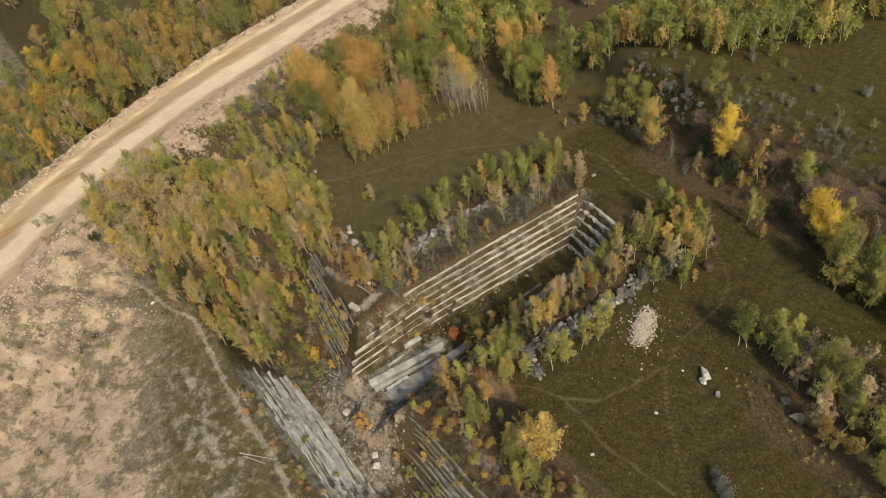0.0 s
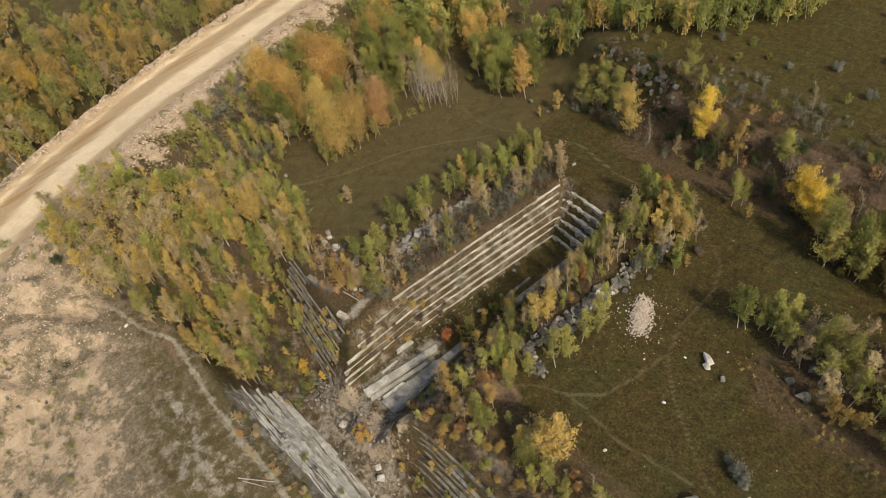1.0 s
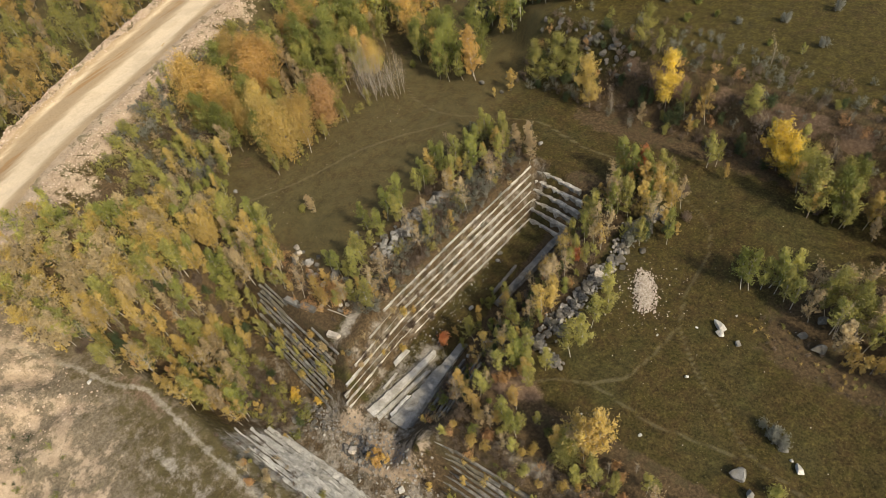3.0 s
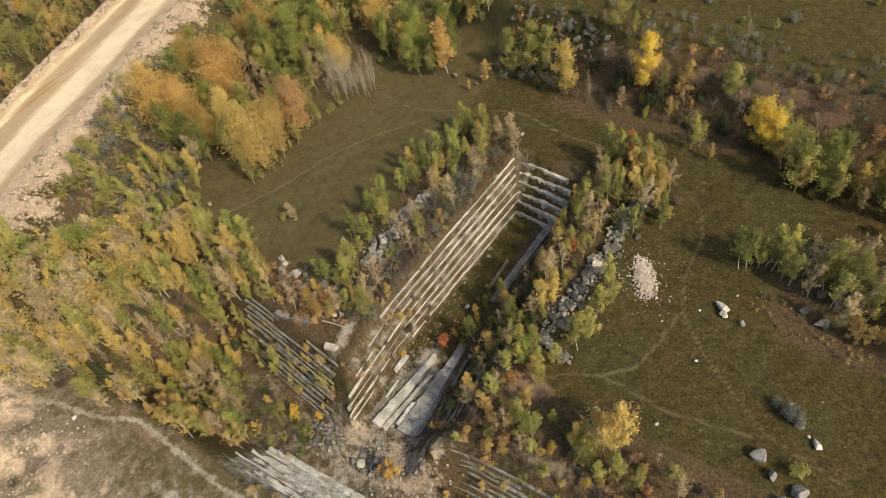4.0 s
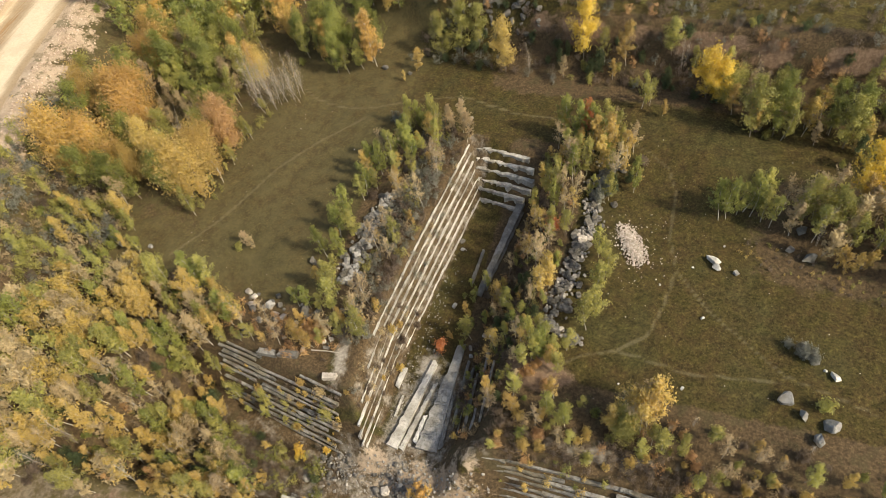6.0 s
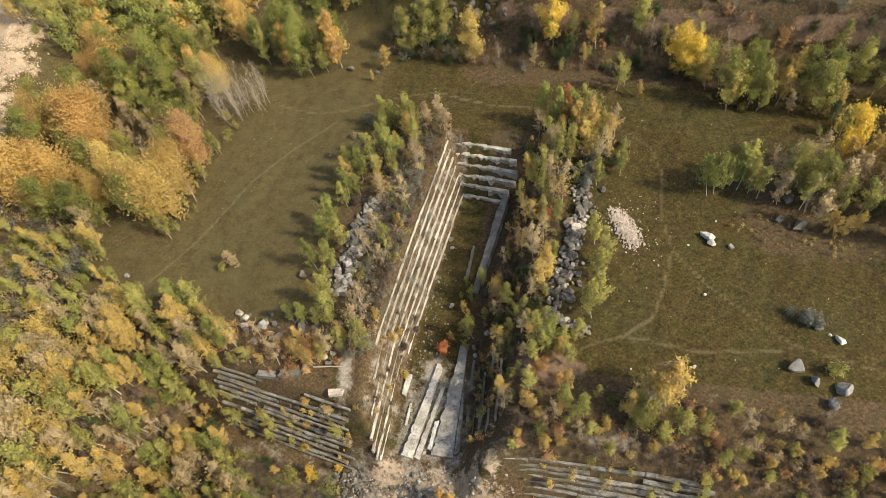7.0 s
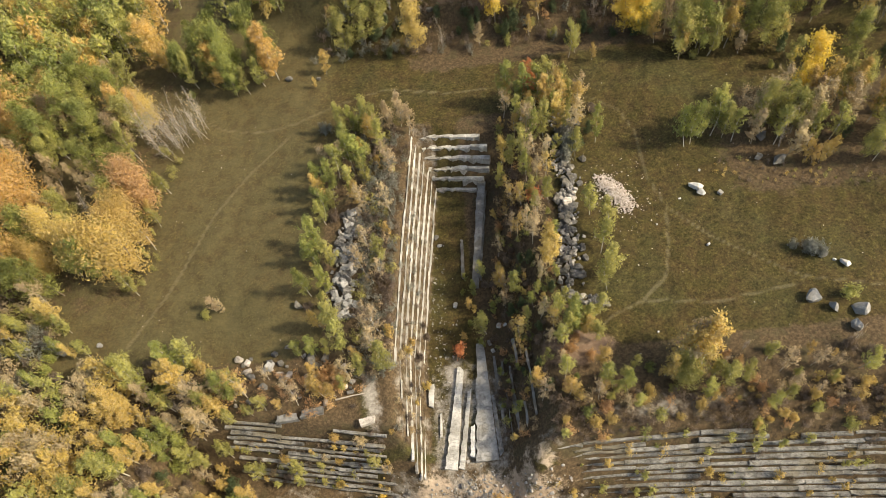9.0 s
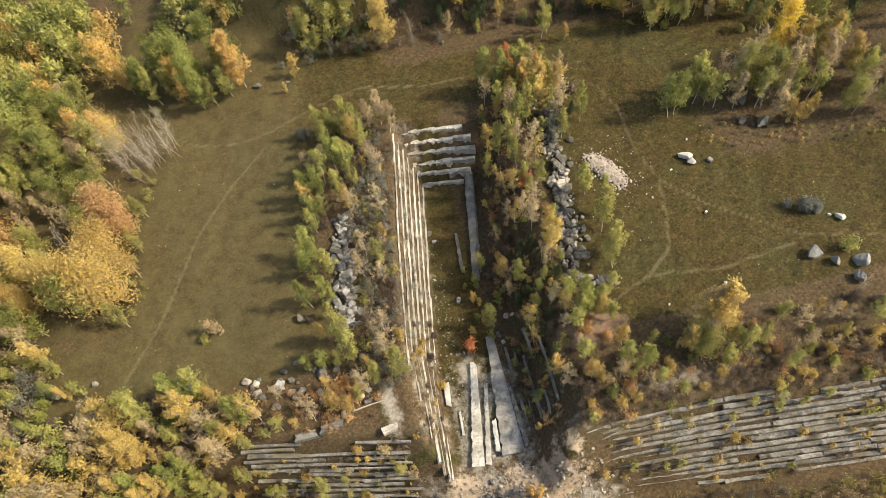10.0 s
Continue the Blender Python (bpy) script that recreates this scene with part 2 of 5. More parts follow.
def height(x, y):
    x, y = np.asarray(x, float), np.asarray(y, float)
    z = 0.25 * wave(x, y, 22, 3) + 0.08 * wave(x, y, 5, 4)
    # the bank and the plateau to the north, the wooded rise to the east
    edge = 61.5 + 1.5 * wave(x, y, 30, 5) + np.interp(x, [-60, -20, 10, 40, 80], [14, 6, 0, -2, -8])
    bank = 0.25 * smooth(y, edge - 2.0, edge + 2.5) + 0.75 * smooth(y, edge + 1.2, edge + 5.0)
    z = z + 8.6 * bank * smooth(x, -34, -12) + 0.03 * np.maximum(y - 70, 0) * bank
    z = z + 2.5 * smooth(x, 50, 75)
    # the road's embankment and the spoil slope below it
    side = road_side(x, y)
    z = z + 6.4 * smooth(-side, -24, -7.5) * smooth(y, -60, -46) + 6.4 * (1 - smooth(y, -60, -46)) * smooth(-x, 10, 45)
    spoil = smooth(-x, 17, 46) * smooth(-y, 14, 24)
    z = z + spoil * (1.5 + 0.6 * wave(x, y, 9, 8) + 0.22 * wave(x, y, 3.2, 9)) * smooth(side, 6, 14)
    z = np.where(side < -8, np.maximum(z - 5.0 * smooth(-side, 9, 16), z * 0 + 0.8), z)
    berm = np.exp(-((side + 7.2) / 1.6) ** 2) * (1.2 + 0.35 * wave(x, y, 3, 6))
    z = z + berm
    # the main cut
    left = ramp(x, wall_top(y) - 0.5, wall_foot(y) + 0.1)
    right = 1 - smooth(x, 5.8 + 0.03 * y, 13.5 + 0.5 * wave(x, y, 9, 2))
    v = (y - 39.3 + 0.24 * (x - 2.6)) / 6.2
    step = np.floor(np.clip(v, -0.2, 1) * 6) + smooth(np.clip(v, -0.2, 1) * 6 % 1.0, 0.0, 0.3)
    far = 1 - np.clip(step / 6.0, 0, 1)
    near = smooth(y, -16, -4)
    cut = np.minimum(np.minimum(left, right), np.minimum(far, near))
    # the cross cut
    n = 1 - ramp(y, north_foot(x) - 0.3, north_top(x) + 0.6)
    s = ramp(y, south_top(x) - 0.6, south_foot(x) + 0.3)
    ends = smooth(x, -36, -28) * (1 - smooth(x, 75, 85))
    cross = np.minimum(np.minimum(n, s), ends)
    heap = 2.6 * np.exp(-((x - 7) / 6) ** 2 - ((y + 4.5) / 3.2) ** 2) + 1.2 * np.exp(-((x + 4) / 4) ** 2 - ((y + 4) / 2.5) ** 2) + 4.4 * np.exp(-((x - 10) / 3.4) ** 2 - ((y + 0.6) / 2.8) ** 2)
    z = z - np.maximum((9.2 - heap) * cross, (7.0 - 4.0 * np.exp(-((x - 10) / 3.0) ** 2 - ((y + 0.6) / 2.8) ** 2)) * cut)
    return z


TRAILS = [
    [(24.2, 46.4), (26.7, 44), (27.9, 40.5), (28.1, 32.2), (29.3, 27.8), (33.4, 22.8), (38.1, 19.1), (42.2, 16), (50.9, 13.7)],
    [(29.3, 27.8), (28.4, 22.5), (27.1, 18), (23.9, 15.3), (20, 13.7), (16.5, 11), (12.3, 9.9)],
    [(23.9, 15.3), (32, 14), (36.9, 14.7), (41.9, 15.3)],
    [(-33.3, 52.2), (-29.2, 49.8), (-23.6, 48.4), (-18.7, 49.1), (-11.9, 51.8), (-5.1, 53.6), (4.4, 51.3), (14, 52), (24, 46.5)],
    [(-19.7, 46.8), (-24.7, 41.3), (-29.4, 34.4), (-31.7, 29.1), (-34.5, 22.7), (-38.4, 16.3)],
]
SOUTH_TRAIL = [(-50, -22.5), (-45.7, -21.5), (-37, -18.5), (-30.1, -17.2), (-25, -15), (-17.6, -15.8), (-7.8, -16.8), (-0.6, -16.8), (5.9, -16.8), (14, -18.4)]


def axis_lines(low, high, step, reach):
    core = np.arange(low, high + step / 2, step)
    out, d = [high], step
    while out[-1] < reach:
        d *= 1.25
        out.append(out[-1] + d)
    back, d = [low], step
    while back[-1] > -reach:
        d *= 1.25
        back.append(back[-1] - d)
    return np.concatenate([back[:0:-1], core, out[1:]])


def sheet(name, xs, ys, z, masks, material):
    """A grid of quads with named weights on its points."""
    gx, gy = np.meshgrid(xs, ys)
    w, h = len(xs), len(ys)
    mesh = bpy.data.meshes.new(name)
    i = np.arange(w * h).reshape(h, w)
    quads = np.stack([i[:-1, :-1], i[:-1, 1:], i[1:, 1:], i[1:, :-1]], -1).reshape(-1, 4)
    mesh.from_pydata(np.stack([gx, gy, z], -1).reshape(-1, 3), [], quads)
    for key, value in masks.items():
        a = mesh.attributes.new(key, "FLOAT", "POINT")
        a.data.foreach_set("value", np.ascontiguousarray(value, dtype=np.float32).ravel())
    mesh.shade_smooth()
    mesh.materials.append(material)
    return new(name, mesh)


def build_ground():
    xs, ys = axis_lines(-104, 62, 0.48, 2500), axis_lines(-44, 74, 0.48, 2500)
    x, y = np.meshgrid(xs, ys)
    z = height(x, y)
    side = road_side(x, y)
    trail = np.zeros_like(x)
    for line in TRAILS:
        trail = np.maximum(trail, 1 - smooth(near_line(x, y, line), 0.0, 0.42))
    south = 1 - smooth(near_line(x, y, SOUTH_TRAIL), 0.1, 0.75)
    spoil = smooth(-y - np.interp(x, [-50, -33, -23, -15, -8, 0, 14], [15, 18, 21, 24.5, 27, 28.5, 38]), -4, 8)
    sand = np.maximum.reduce([
        0.6 * spoil * smooth(side, -9, -8),
        0.85 * (1 - smooth(side, 7, 19)) * smooth(side, -11.5, -9.5),
        0.9 * np.exp(-((x - 5.5) / 7) ** 2 - ((y + 3.6) / 3.4) ** 2),
        0.7 * np.exp(-((x + 2) / 3) ** 2 - ((y + 2.2) / 1.8) ** 2),
    ])
    dust = np.maximum.reduce([
        0.72 * south,
        0.62 * smooth(south_foot(x) - y, -0.8, 0.6) * smooth(y - south_top(x), -1.2, 0.2) * smooth(x, -16, -10) * (1 - smooth(x, 28, 34)),
        0.36 * smooth(south_top(x) - y, -0.5, 0.3) * (1 - smooth(south_top(x) - y, 2, 4)) * smooth(x, -14, -8) * (1 - smooth(x, 28, 34)),
        0.22 * smooth(-y, 16, 19) * smooth(y, -60, -40) * smooth(-x, -16, -4),
        0.45 * np.exp(-((x + 4) / 12) ** 2 - ((y + 22) / 5) ** 2),
        0.85 * np.exp(-((x + 8.3 + 0.12 * (y - 7)) / 1.1) ** 2 - ((y - 7) / 4.2) ** 2),
        0.55 * np.exp(-((x - 25) / 9) ** 2 - ((y - 2.5) / 1.6) ** 2),
        0.8 * np.exp(-((x - 0.8) / 1.9) ** 2 - ((y - 11) / 3) ** 2),
        0.5 * smooth(x, -3.5, -1.5) * (1 - smooth(x, 6, 7.5)) * smooth(y, -3, 0) * (1 - smooth(y, 9, 15)),
        0.5 * smooth(-z, 4.5, 6.5) * (1 - smooth(y, -2, 3)) * smooth(x, -12, -6) * (1 - smooth(x, 13, 20)),
        0.55 * 0.55 * np.exp(-((x - 11) / 3.4) ** 2 - ((y - 0.5) / 3.0) ** 2),
        0.37 * (1 - smooth(np.abs(x - 0.5 * (wall_top(y) + wall_foot(y))), 1.2, 2.4)) * smooth(y, 0, 3) * (1 - smooth(y, 45, 48)),
        0.12 * smooth(-z, 1.5, 3.5) * smooth(x, 12, 16) * (1 - smooth(y, -1, 3)),
        0.35 * smooth(-z, 5.5, 7.5) * (1 - smooth(y, -2, 3)) * (1 - smooth(x, 14, 20)),
        0.6 * np.exp(-((x + 14) / 5) ** 2 - ((y + 20.2) / 1.3) ** 2),
        0.6 * np.exp(-((x + 3) / 5) ** 2 - ((y + 22) / 1.3) ** 2),
        0.65 * np.exp(-((x - 5) / 1.5) ** 2 - ((y + 24) / 3) ** 2),
    ])
    bare = np.maximum.reduce([
        1.1 * np.exp(-((x - 15.2) / 4.6) ** 2 - ((y - 10.3) / 2.2) ** 2),
        0.6 * smooth(z, 3.0, 4.4) * (1 - smooth(z, 7.2, 8.4)) * smooth(y, 50, 56) * smooth(x, -6, 6) * (1 + 0.5 * wave(x, y, 11, 12)),
        0.52 * np.exp(-((x + 25) / 12) ** 2 - ((y + 15.8) / 2.6) ** 2),
        0.4 * np.exp(-((x - 22.5) / 1.6) ** 2 - ((y - 34) / 6) ** 2),
    ])
    litter = np.maximum.reduce([
        0.75 * smooth(y, 53, 58) * (1 - smooth(y, 64, 68)) * smooth(x, -10, 4),
        0.8 * smooth(x, 30, 44) * smooth(y, 22, 32) * (1 - smooth(y, 40, 52)),
        0.85 * smooth(-x, 6, 12) * (1 - smooth(y, 11, 15)) * smooth(y, -14, -11) * smooth(side, 10, 18),
        0.85 * (1 - smooth(np.abs(x - 10), 4, 8)) * smooth(y, -3, 1) * (1 - smooth(y, 44, 50)),
        0.8 * (1 - smooth(np.abs(y - 4), 5, 8)) * smooth(x, 9, 13),
        0.45 * smooth(-x, 33, 38) * smooth(y, 16, 22) * smooth(side, 10, 16),
        0.7 * (1 - smooth(np.abs(x + 11), 2, 5)) * smooth(y, 8, 14) * (1 - smooth(y, 40, 48)),
        0.7 * smooth(y, 76, 84) * (1 - smooth(x, -10, 6)),
        0.9 * smooth(-z, 1, 3) * (1 - smooth(y, -1, 3)) * smooth(np.abs(x + 16), 6, 9),
        0.75 * (1 - smooth(np.abs(x - wall_top(y)), 2.0, 4.5)) * smooth(y, 0, 3) * (1 - smooth(y, 45, 48)),
    ])
    ob = sheet("ground", xs, ys, z, {"trail": np.maximum(trail, south), "sand": sand, "dust": dust, "bare": bare, "litter": litter, "pale": np.maximum(smooth(-x, 10, 18) * smooth(y, 6, 14), 1.3 * smooth(-y, 12, 15)), "lush": smooth(z, 7.5, 8.5) * smooth(y, 62, 66), "dry": (0.47 + 0.3 * spoil) * np.where(x < -12, smooth(-y, 11.5, 14), smooth(-y, 14.5, 17)) * smooth(y, -70, -50)}, GROUND)
    tagged(ob, "olive-brown autumn meadow with footpaths, bare sand and an old quarry cut", "ground", kind="structure")


def build_road():
    """The haul road: a cambered band laid on the embankment."""
    across, along = np.linspace(-6.2, 6.0, 26), np.linspace(-58, 110, 170)
    s, y = np.meshgrid(across, along)
    x = np.zeros_like(s)
    for n in range(len(along)):
        probe = np.linspace(-160, -10, 6001)
        x[n] = np.interp(across, road_side(probe, along[n]), probe)
    z = height(x, y) + 0.06 - 0.12 * np.exp(-((s - 2.1) / 0.45) ** 2) * 0.3
    mesh = bpy.data.meshes.new("road")
    h, w = s.shape
    i = np.arange(w * h).reshape(h, w)
    quads = np.stack([i[:-1, :-1], i[:-1, 1:], i[1:, 1:], i[1:, :-1]], -1).reshape(-1, 4)
    mesh.from_pydata(np.stack([x, y, z], -1).reshape(-1, 3), [], quads)
    a = mesh.attributes.new("wet", "FLOAT", "POINT")
    a.data.foreach_set("value", (0.5 * np.exp(-((s + 3.2) / 1.3) ** 2)).astype(np.float32).ravel())
    a = mesh.attributes.new("lane", "FLOAT", "POINT")
    a.data.foreach_set("value", (np.exp(-((s - 1.6) / 2.9) ** 2) + 0.5 * np.exp(-((s + 5.2) / 0.8) ** 2)).astype(np.float32).ravel())
    mesh.shade_smooth()
    mesh.materials.append(ROAD)
    tagged(new("road", mesh), "pale sandy haul road with wheel tracks and damp streaks", "road", kind="structure")


build_ground()
build_road()

# ---- the quarry's stepped stone walls ----


def hull(points, name, material):
    bm = bmesh.new()
    for p in points:
        bm.verts.new(p)
    out = bmesh.ops.convex_hull(bm, input=bm.verts)
    bmesh.ops.delete(bm, geom=list({v for v in out["geom_interior"] + out["geom_unused"] if isinstance(v, bmesh.types.BMVert)}), context="VERTS")
    mesh = bpy.data.meshes.new(name)
    bm.to_mesh(mesh)
    bm.free()
    mesh.materials.append(material)
    return mesh


def course(parent, ends, depth, thick, material, rng, lengths=(2.5, 6.0), skip=0.05, jag=0.35, step=1.2, name="stone_block", rough=1.0):
    """A run of hewn blocks along the front edge ends[0] to ends[1]: straight in front, ragged behind."""
    a, b = Vector(ends[0]), Vector(ends[1])
    total, way = (b - a).length, (b - a).normalized()
    back = Vector((0, 0, 1)).cross(way)
    s = 0.0
    while s < total - 0.3:
        n = min(rng.uniform(*lengths), total - s)
        if rng.random() > skip:
            m = max(2, int(n / step))
            verts, faces = [], []
            push, sink, tip = rng.uniform(-0.07, 0.07) * rough, rng.uniform(-0.14, 0.05) * rough, rng.uniform(-0.05, 0.05) * rough
            deep = depth * rng.uniform(0.6, 1.15)
            for k in range(m + 1):
                u = k / m
                p = a + way * (s + 0.02 + (n - 0.05) * u)
                f = push + rng.uniform(-0.008, 0.008) * rough ** 2
                t = sink + tip * (u - 0.5) + rng.uniform(-0.008, 0.008) * rough ** 2
                d = deep * (1 - rng.uniform(0, 2 * jag))
                for e, h in ((f, t), (f + rng.uniform(-0.03, 0.03), -thick), (d, -thick), (d, t + rng.uniform(-0.05, 0.03))):
                    q = p + back * e
                    verts.append((q.x, q.y, q.z + h))
                if k:
                    o = 4 * (k - 1)
                    faces += [(o + i, o + 4 + i, o + 4 + (i + 1) % 4, o + (i + 1) % 4) for i in range(4)]
            faces += [(3, 2, 1, 0), tuple(4 * m + i for i in range(4))]
            mesh = bpy.data.meshes.new(name)
            mesh.from_pydata(verts, [], [tuple(reversed(q)) for q in faces])
            mesh.materials.append(material)
            ob = new(name, mesh)
            ob.parent = parent
        s += n


def wall_thing(name, label):
    return tagged(new(name), label, "quarry wall", kind="structure")


def build_walls():
    rng = random.Random(5)
    west = wall_thing("wall_west", "stepped pale marble benches sawn along the long quarry cut")
    for n in range(7):
        u = n / 6
        z = -6.5 + 6.1 * u
        ys = [(-1.0, -1.0, -0.6, 0.5, 3.0, 7.0, 11.0)[n], 13, 26, 40 + 4.5 * u]
        for y0, y1 in zip(ys, ys[1:]):
            x0, x1 = (float(wall_foot(y) * (1 - u) + wall_top(y) * u) for y in (y0, y1))
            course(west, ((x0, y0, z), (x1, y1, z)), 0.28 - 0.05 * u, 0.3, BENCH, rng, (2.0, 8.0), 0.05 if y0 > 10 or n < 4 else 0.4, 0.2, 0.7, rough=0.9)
            # the riser course under each tread, in the darker marble
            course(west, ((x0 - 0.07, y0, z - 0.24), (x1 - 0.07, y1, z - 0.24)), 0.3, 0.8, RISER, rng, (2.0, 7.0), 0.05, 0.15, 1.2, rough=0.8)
    end = wall_thing("wall_end", "short rough marble steps closing the quarry cut, grass on the treads")
    for n in range(6):
        u = n / 5
        y, z = 39.35 + 1.03 * n, -6.35 + 1.1 * n
        x0, x1 = 6.2 + 2.4 * math.sin(2.6 * u), -0.1 - 1.6 * u
        front = [(v, y - 0.24 * (v - 2.6), z + 0.12 * (v - 2.6)) for v in (x0, x1)]
        course(end, front, 0.78, 1.2, STEP, rng, (1.4, 5.0), 0.02, 0.24, 0.4, rough=1.3)
    for name, tops, x0, x1, rows, label in (
        ("wall_north_east", (north_foot, north_top), 58.0, 11.5, 14, "grey marble benches of the cross cut, overgrown with yellow saplings"),
        ("wall_north_west", (north_foot, north_top), -7.0, -25.0, 12, "dark grey marble benches of the cross cut behind birches"),
        ("wall_south", (south_foot, south_top), -10.5, 26.0, 19, "pale grey marble benches sloping down the south side of the cross cut"),
    ):
        wall = wall_thing(name, label)
        for n in range(rows):
            u = n / (rows - 1)
            z = -8.6 + (7.4 if name == "wall_south" else 7.9) * u
            xs = np.linspace(x0, x1, 4) + (rng.uniform(-2, 1) if name != "wall_south" else rng.uniform(-2.5, 3))
            for p, q in zip(xs, xs[1:]):
                yp, yq = (float(tops[0](v) * (1 - u) + tops[1](v) * u) + rng.uniform(-0.1, 0.1) for v in (p, q))
                course(wall, ((p, yp, z), (q, yq, z)), 0.7 if name == "wall_south" else 0.44 if name == "wall_north_west" else 0.5, 0.5, SOUTH if name == "wall_south" else LEDGE, rng, (2.5, 11.0) if name == "wall_south" else (2.0, 12.0), 0.3 if n > rows - 3 else 0.1 if name == "wall_south" else 0.07, 0.2 if name == "wall_south" else 0.16, 0.8, rough=1.0)
    # the ledges half buried on the east slope of the main cut
    east = wall_thing("wall_east", "long thin stone ledges half buried in brown leaf litter")
    for x0, x1, y0, y1 in ((6.6, 6.1, 0.5, 13), (7.3, 7.0, 0.2, 12), (8.2, 7.8, 1, 11), (9.2, 8.6, 2.5, 14), (10.1, 10.0, 4, 12), (7.3, 5.2, 38.5, 24)):
        z = float(height((x0 + x1) / 2, (y0 + y1) / 2)) + 0.3
        course(east, ((x0, y0, z), (x1, y1, z)), 0.4, 0.7, GREY, rng, (2, 5), 0.1, 0.3)


build_walls()


# ---- slabs, blocks and rubble ----


def slab(x0, y0, x1, y1, w0, w1, thick, tilt, material, label, seed, lift=0.1):
    """A long sawn slab lying on the quarry floor, its ends broken."""
    r = random.Random(seed)
    n = 26
    top = []
    for k in range(n + 1):
        u = k / n
        w = w0 * (1 - u) + w1 * u
        top.append((u, -w / 2 + r.uniform(-0.02, 0.02), w / 2 + r.uniform(-0.09, 0.03) * (0.6 + w)))
    a, b = Vector((x0, y0, 0)), Vector((x1, y1, 0))
    a.z, b.z = float(height(x0, y0)) + lift, float(height(x1, y1)) + lift
    if (b - a).length < 4:
        a.z = b.z = min(a.z, b.z) + 0.05
    way, side = (b - a), Vector((0, 0, 1)).cross((b - a).normalized())
    verts, faces = [], []
    for u, l, h in top:
        e = r.uniform(-0.25, 0.25) if u in (0.0, 1.0) else 0
        for s, z in ((l, 0), (0, 0.02), (h, 0), (h, -thick), (l, -thick)):
            p = a + way * u + side * s + way.normalized() * (e * (1 if s == l else -1))
            verts.append((p.x, p.y, p.z + z - tilt * s + r.uniform(-0.02, 0.02)))
    for k in range(n):
        o = 5 * k
        faces += [(o + i, o + (i + 1) % 5, o + 5 + (i + 1) % 5, o + 5 + i) for i in range(5)]
    faces += [(4, 3, 2, 1, 0), tuple(5 * n + i for i in range(5))]
    mesh = bpy.data.meshes.new("stone_slab")
    mesh.from_pydata(verts, [], faces)
    bm = bmesh.new()
    bm.from_mesh(mesh)
    bmesh.ops.recalc_face_normals(bm, faces=bm.faces)
    bm.to_mesh(mesh)
    bm.free()
    mesh.materials.append(material)
    return tagged(new("stone_slab", mesh), label, "stone slab")


FLOOR_SLAB = "long pale grey sawn stone slab lying on the quarry floor"
slab(-0.3, -0.2, 1.7, 11.8, 1.5, 0.75, 0.7, 0.05, BENCH, FLOOR_SLAB, 1, 0.5)
slab(0.9, -0.2, 2.6, 9.0, 0.7, 0.4, 0.6, 0.02, BENCH, FLOOR_SLAB, 2, 0.35)
slab(3.9, 0.4, 4.4, 15.0, 2.7, 0.9, 0.8, -0.06, FLOORSTONE, "broad tapering grey stone slab with streaked face on the quarry floor", 3, 0.6)
slab(5.6, 1.0, 5.3, 8.0, 0.6, 0.4, 0.7, 0.0, GREY, FLOOR_SLAB, 4, 0.45)
slab(2.3, 1.0, 2.6, 4.6, 0.55, 0.5, 0.7, 0.1, WHITE, "cracked white stone slab lying on the quarry floor", 5, 0.5)
slab(4.5, 23.0, 6.9, 39.0, 0.9, 1.2, 0.6, 0.0, GREY, "long narrow grey stone ledge on the quarry floor", 6, 0.35)
slab(3.0, 24.5, 3.3, 30.5, 0.5, 0.4, 0.5, 0.0, GREY, FLOOR_SLAB, 7, 0.3)
slab(-2.2, 7.4, -2.0, 10.2, 0.6, 0.7, 0.5, 0.0, WHITE, "fallen white stone slab at the foot of the benches", 8, 0.35)
slab(-1.2, 3.6, -1.1, 6.5, 0.3, 0.3, 0.5, 0.0, BENCH, FLOOR_SLAB, 9, 0.25)
slab(-29.6, -6.8, -29.2, -2.4, 0.8, 0.7, 0.6, 0.0, BENCH, "long pale stone ledge among the birches", 10, 0.35)
slab(-31.2, -5.6, -30.3, -0.6, 0.7, 0.6, 0.6, 0.0, BENCH, "long pale stone ledge among the birches", 11, 0.35)
slab(-16.0, 5.7, -13.6, 6.0, 0.8, 0.8, 0.8, 0.0, GREY, "squared grey stone block lying beside another block", 12, 0.8)
slab(-18.9, 5.5, -16.5, 5.6, 0.8, 0.8, 0.8, 0.0, GREY, "squared grey stone block lying beside another block", 13, 0.8)
slab(-9.4, 4.1, -7.8, 4.5, 0.8, 0.7, 0.7, 0.0, PALE, "pinkish squared stone block on bare dust", 14, 0.7)


def rock_mesh(seed, name, material, boxy=0.55, parts=20):
    """An angular broken stone about one metre across."""
    r = random.Random(seed)
    pts = []
    for sx in (-1, 1):
        for sy in (-1, 1):
            for sz in (-1, 1):
                q = [0.41 * s * r.uniform(boxy, 1.0) for s in (sx, sy, sz)]
                pts.append((q[0], q[1], q[2] * 0.8))
    for _ in range(parts - 8):
        v = Vector((r.gauss(0, 1), r.gauss(0, 1), r.gauss(0, 1))).normalized() * r.uniform(0.4, 0.56)
        pts.append((v.x, v.y, v.z * 0.8))
    return hull(pts, name, material)


ROCKS = {key: [rock_mesh(s, "rock", m) for s in seeds] for key, m, seeds in (
    ("grey", BLOCK, (1, 2, 3, 4, 5, 6)), ("pale", PALE, (7, 8, 9)), ("white", WHITE, (10, 11, 12)), ("bench", FLOORSTONE, (13, 14, 15, 16)))}


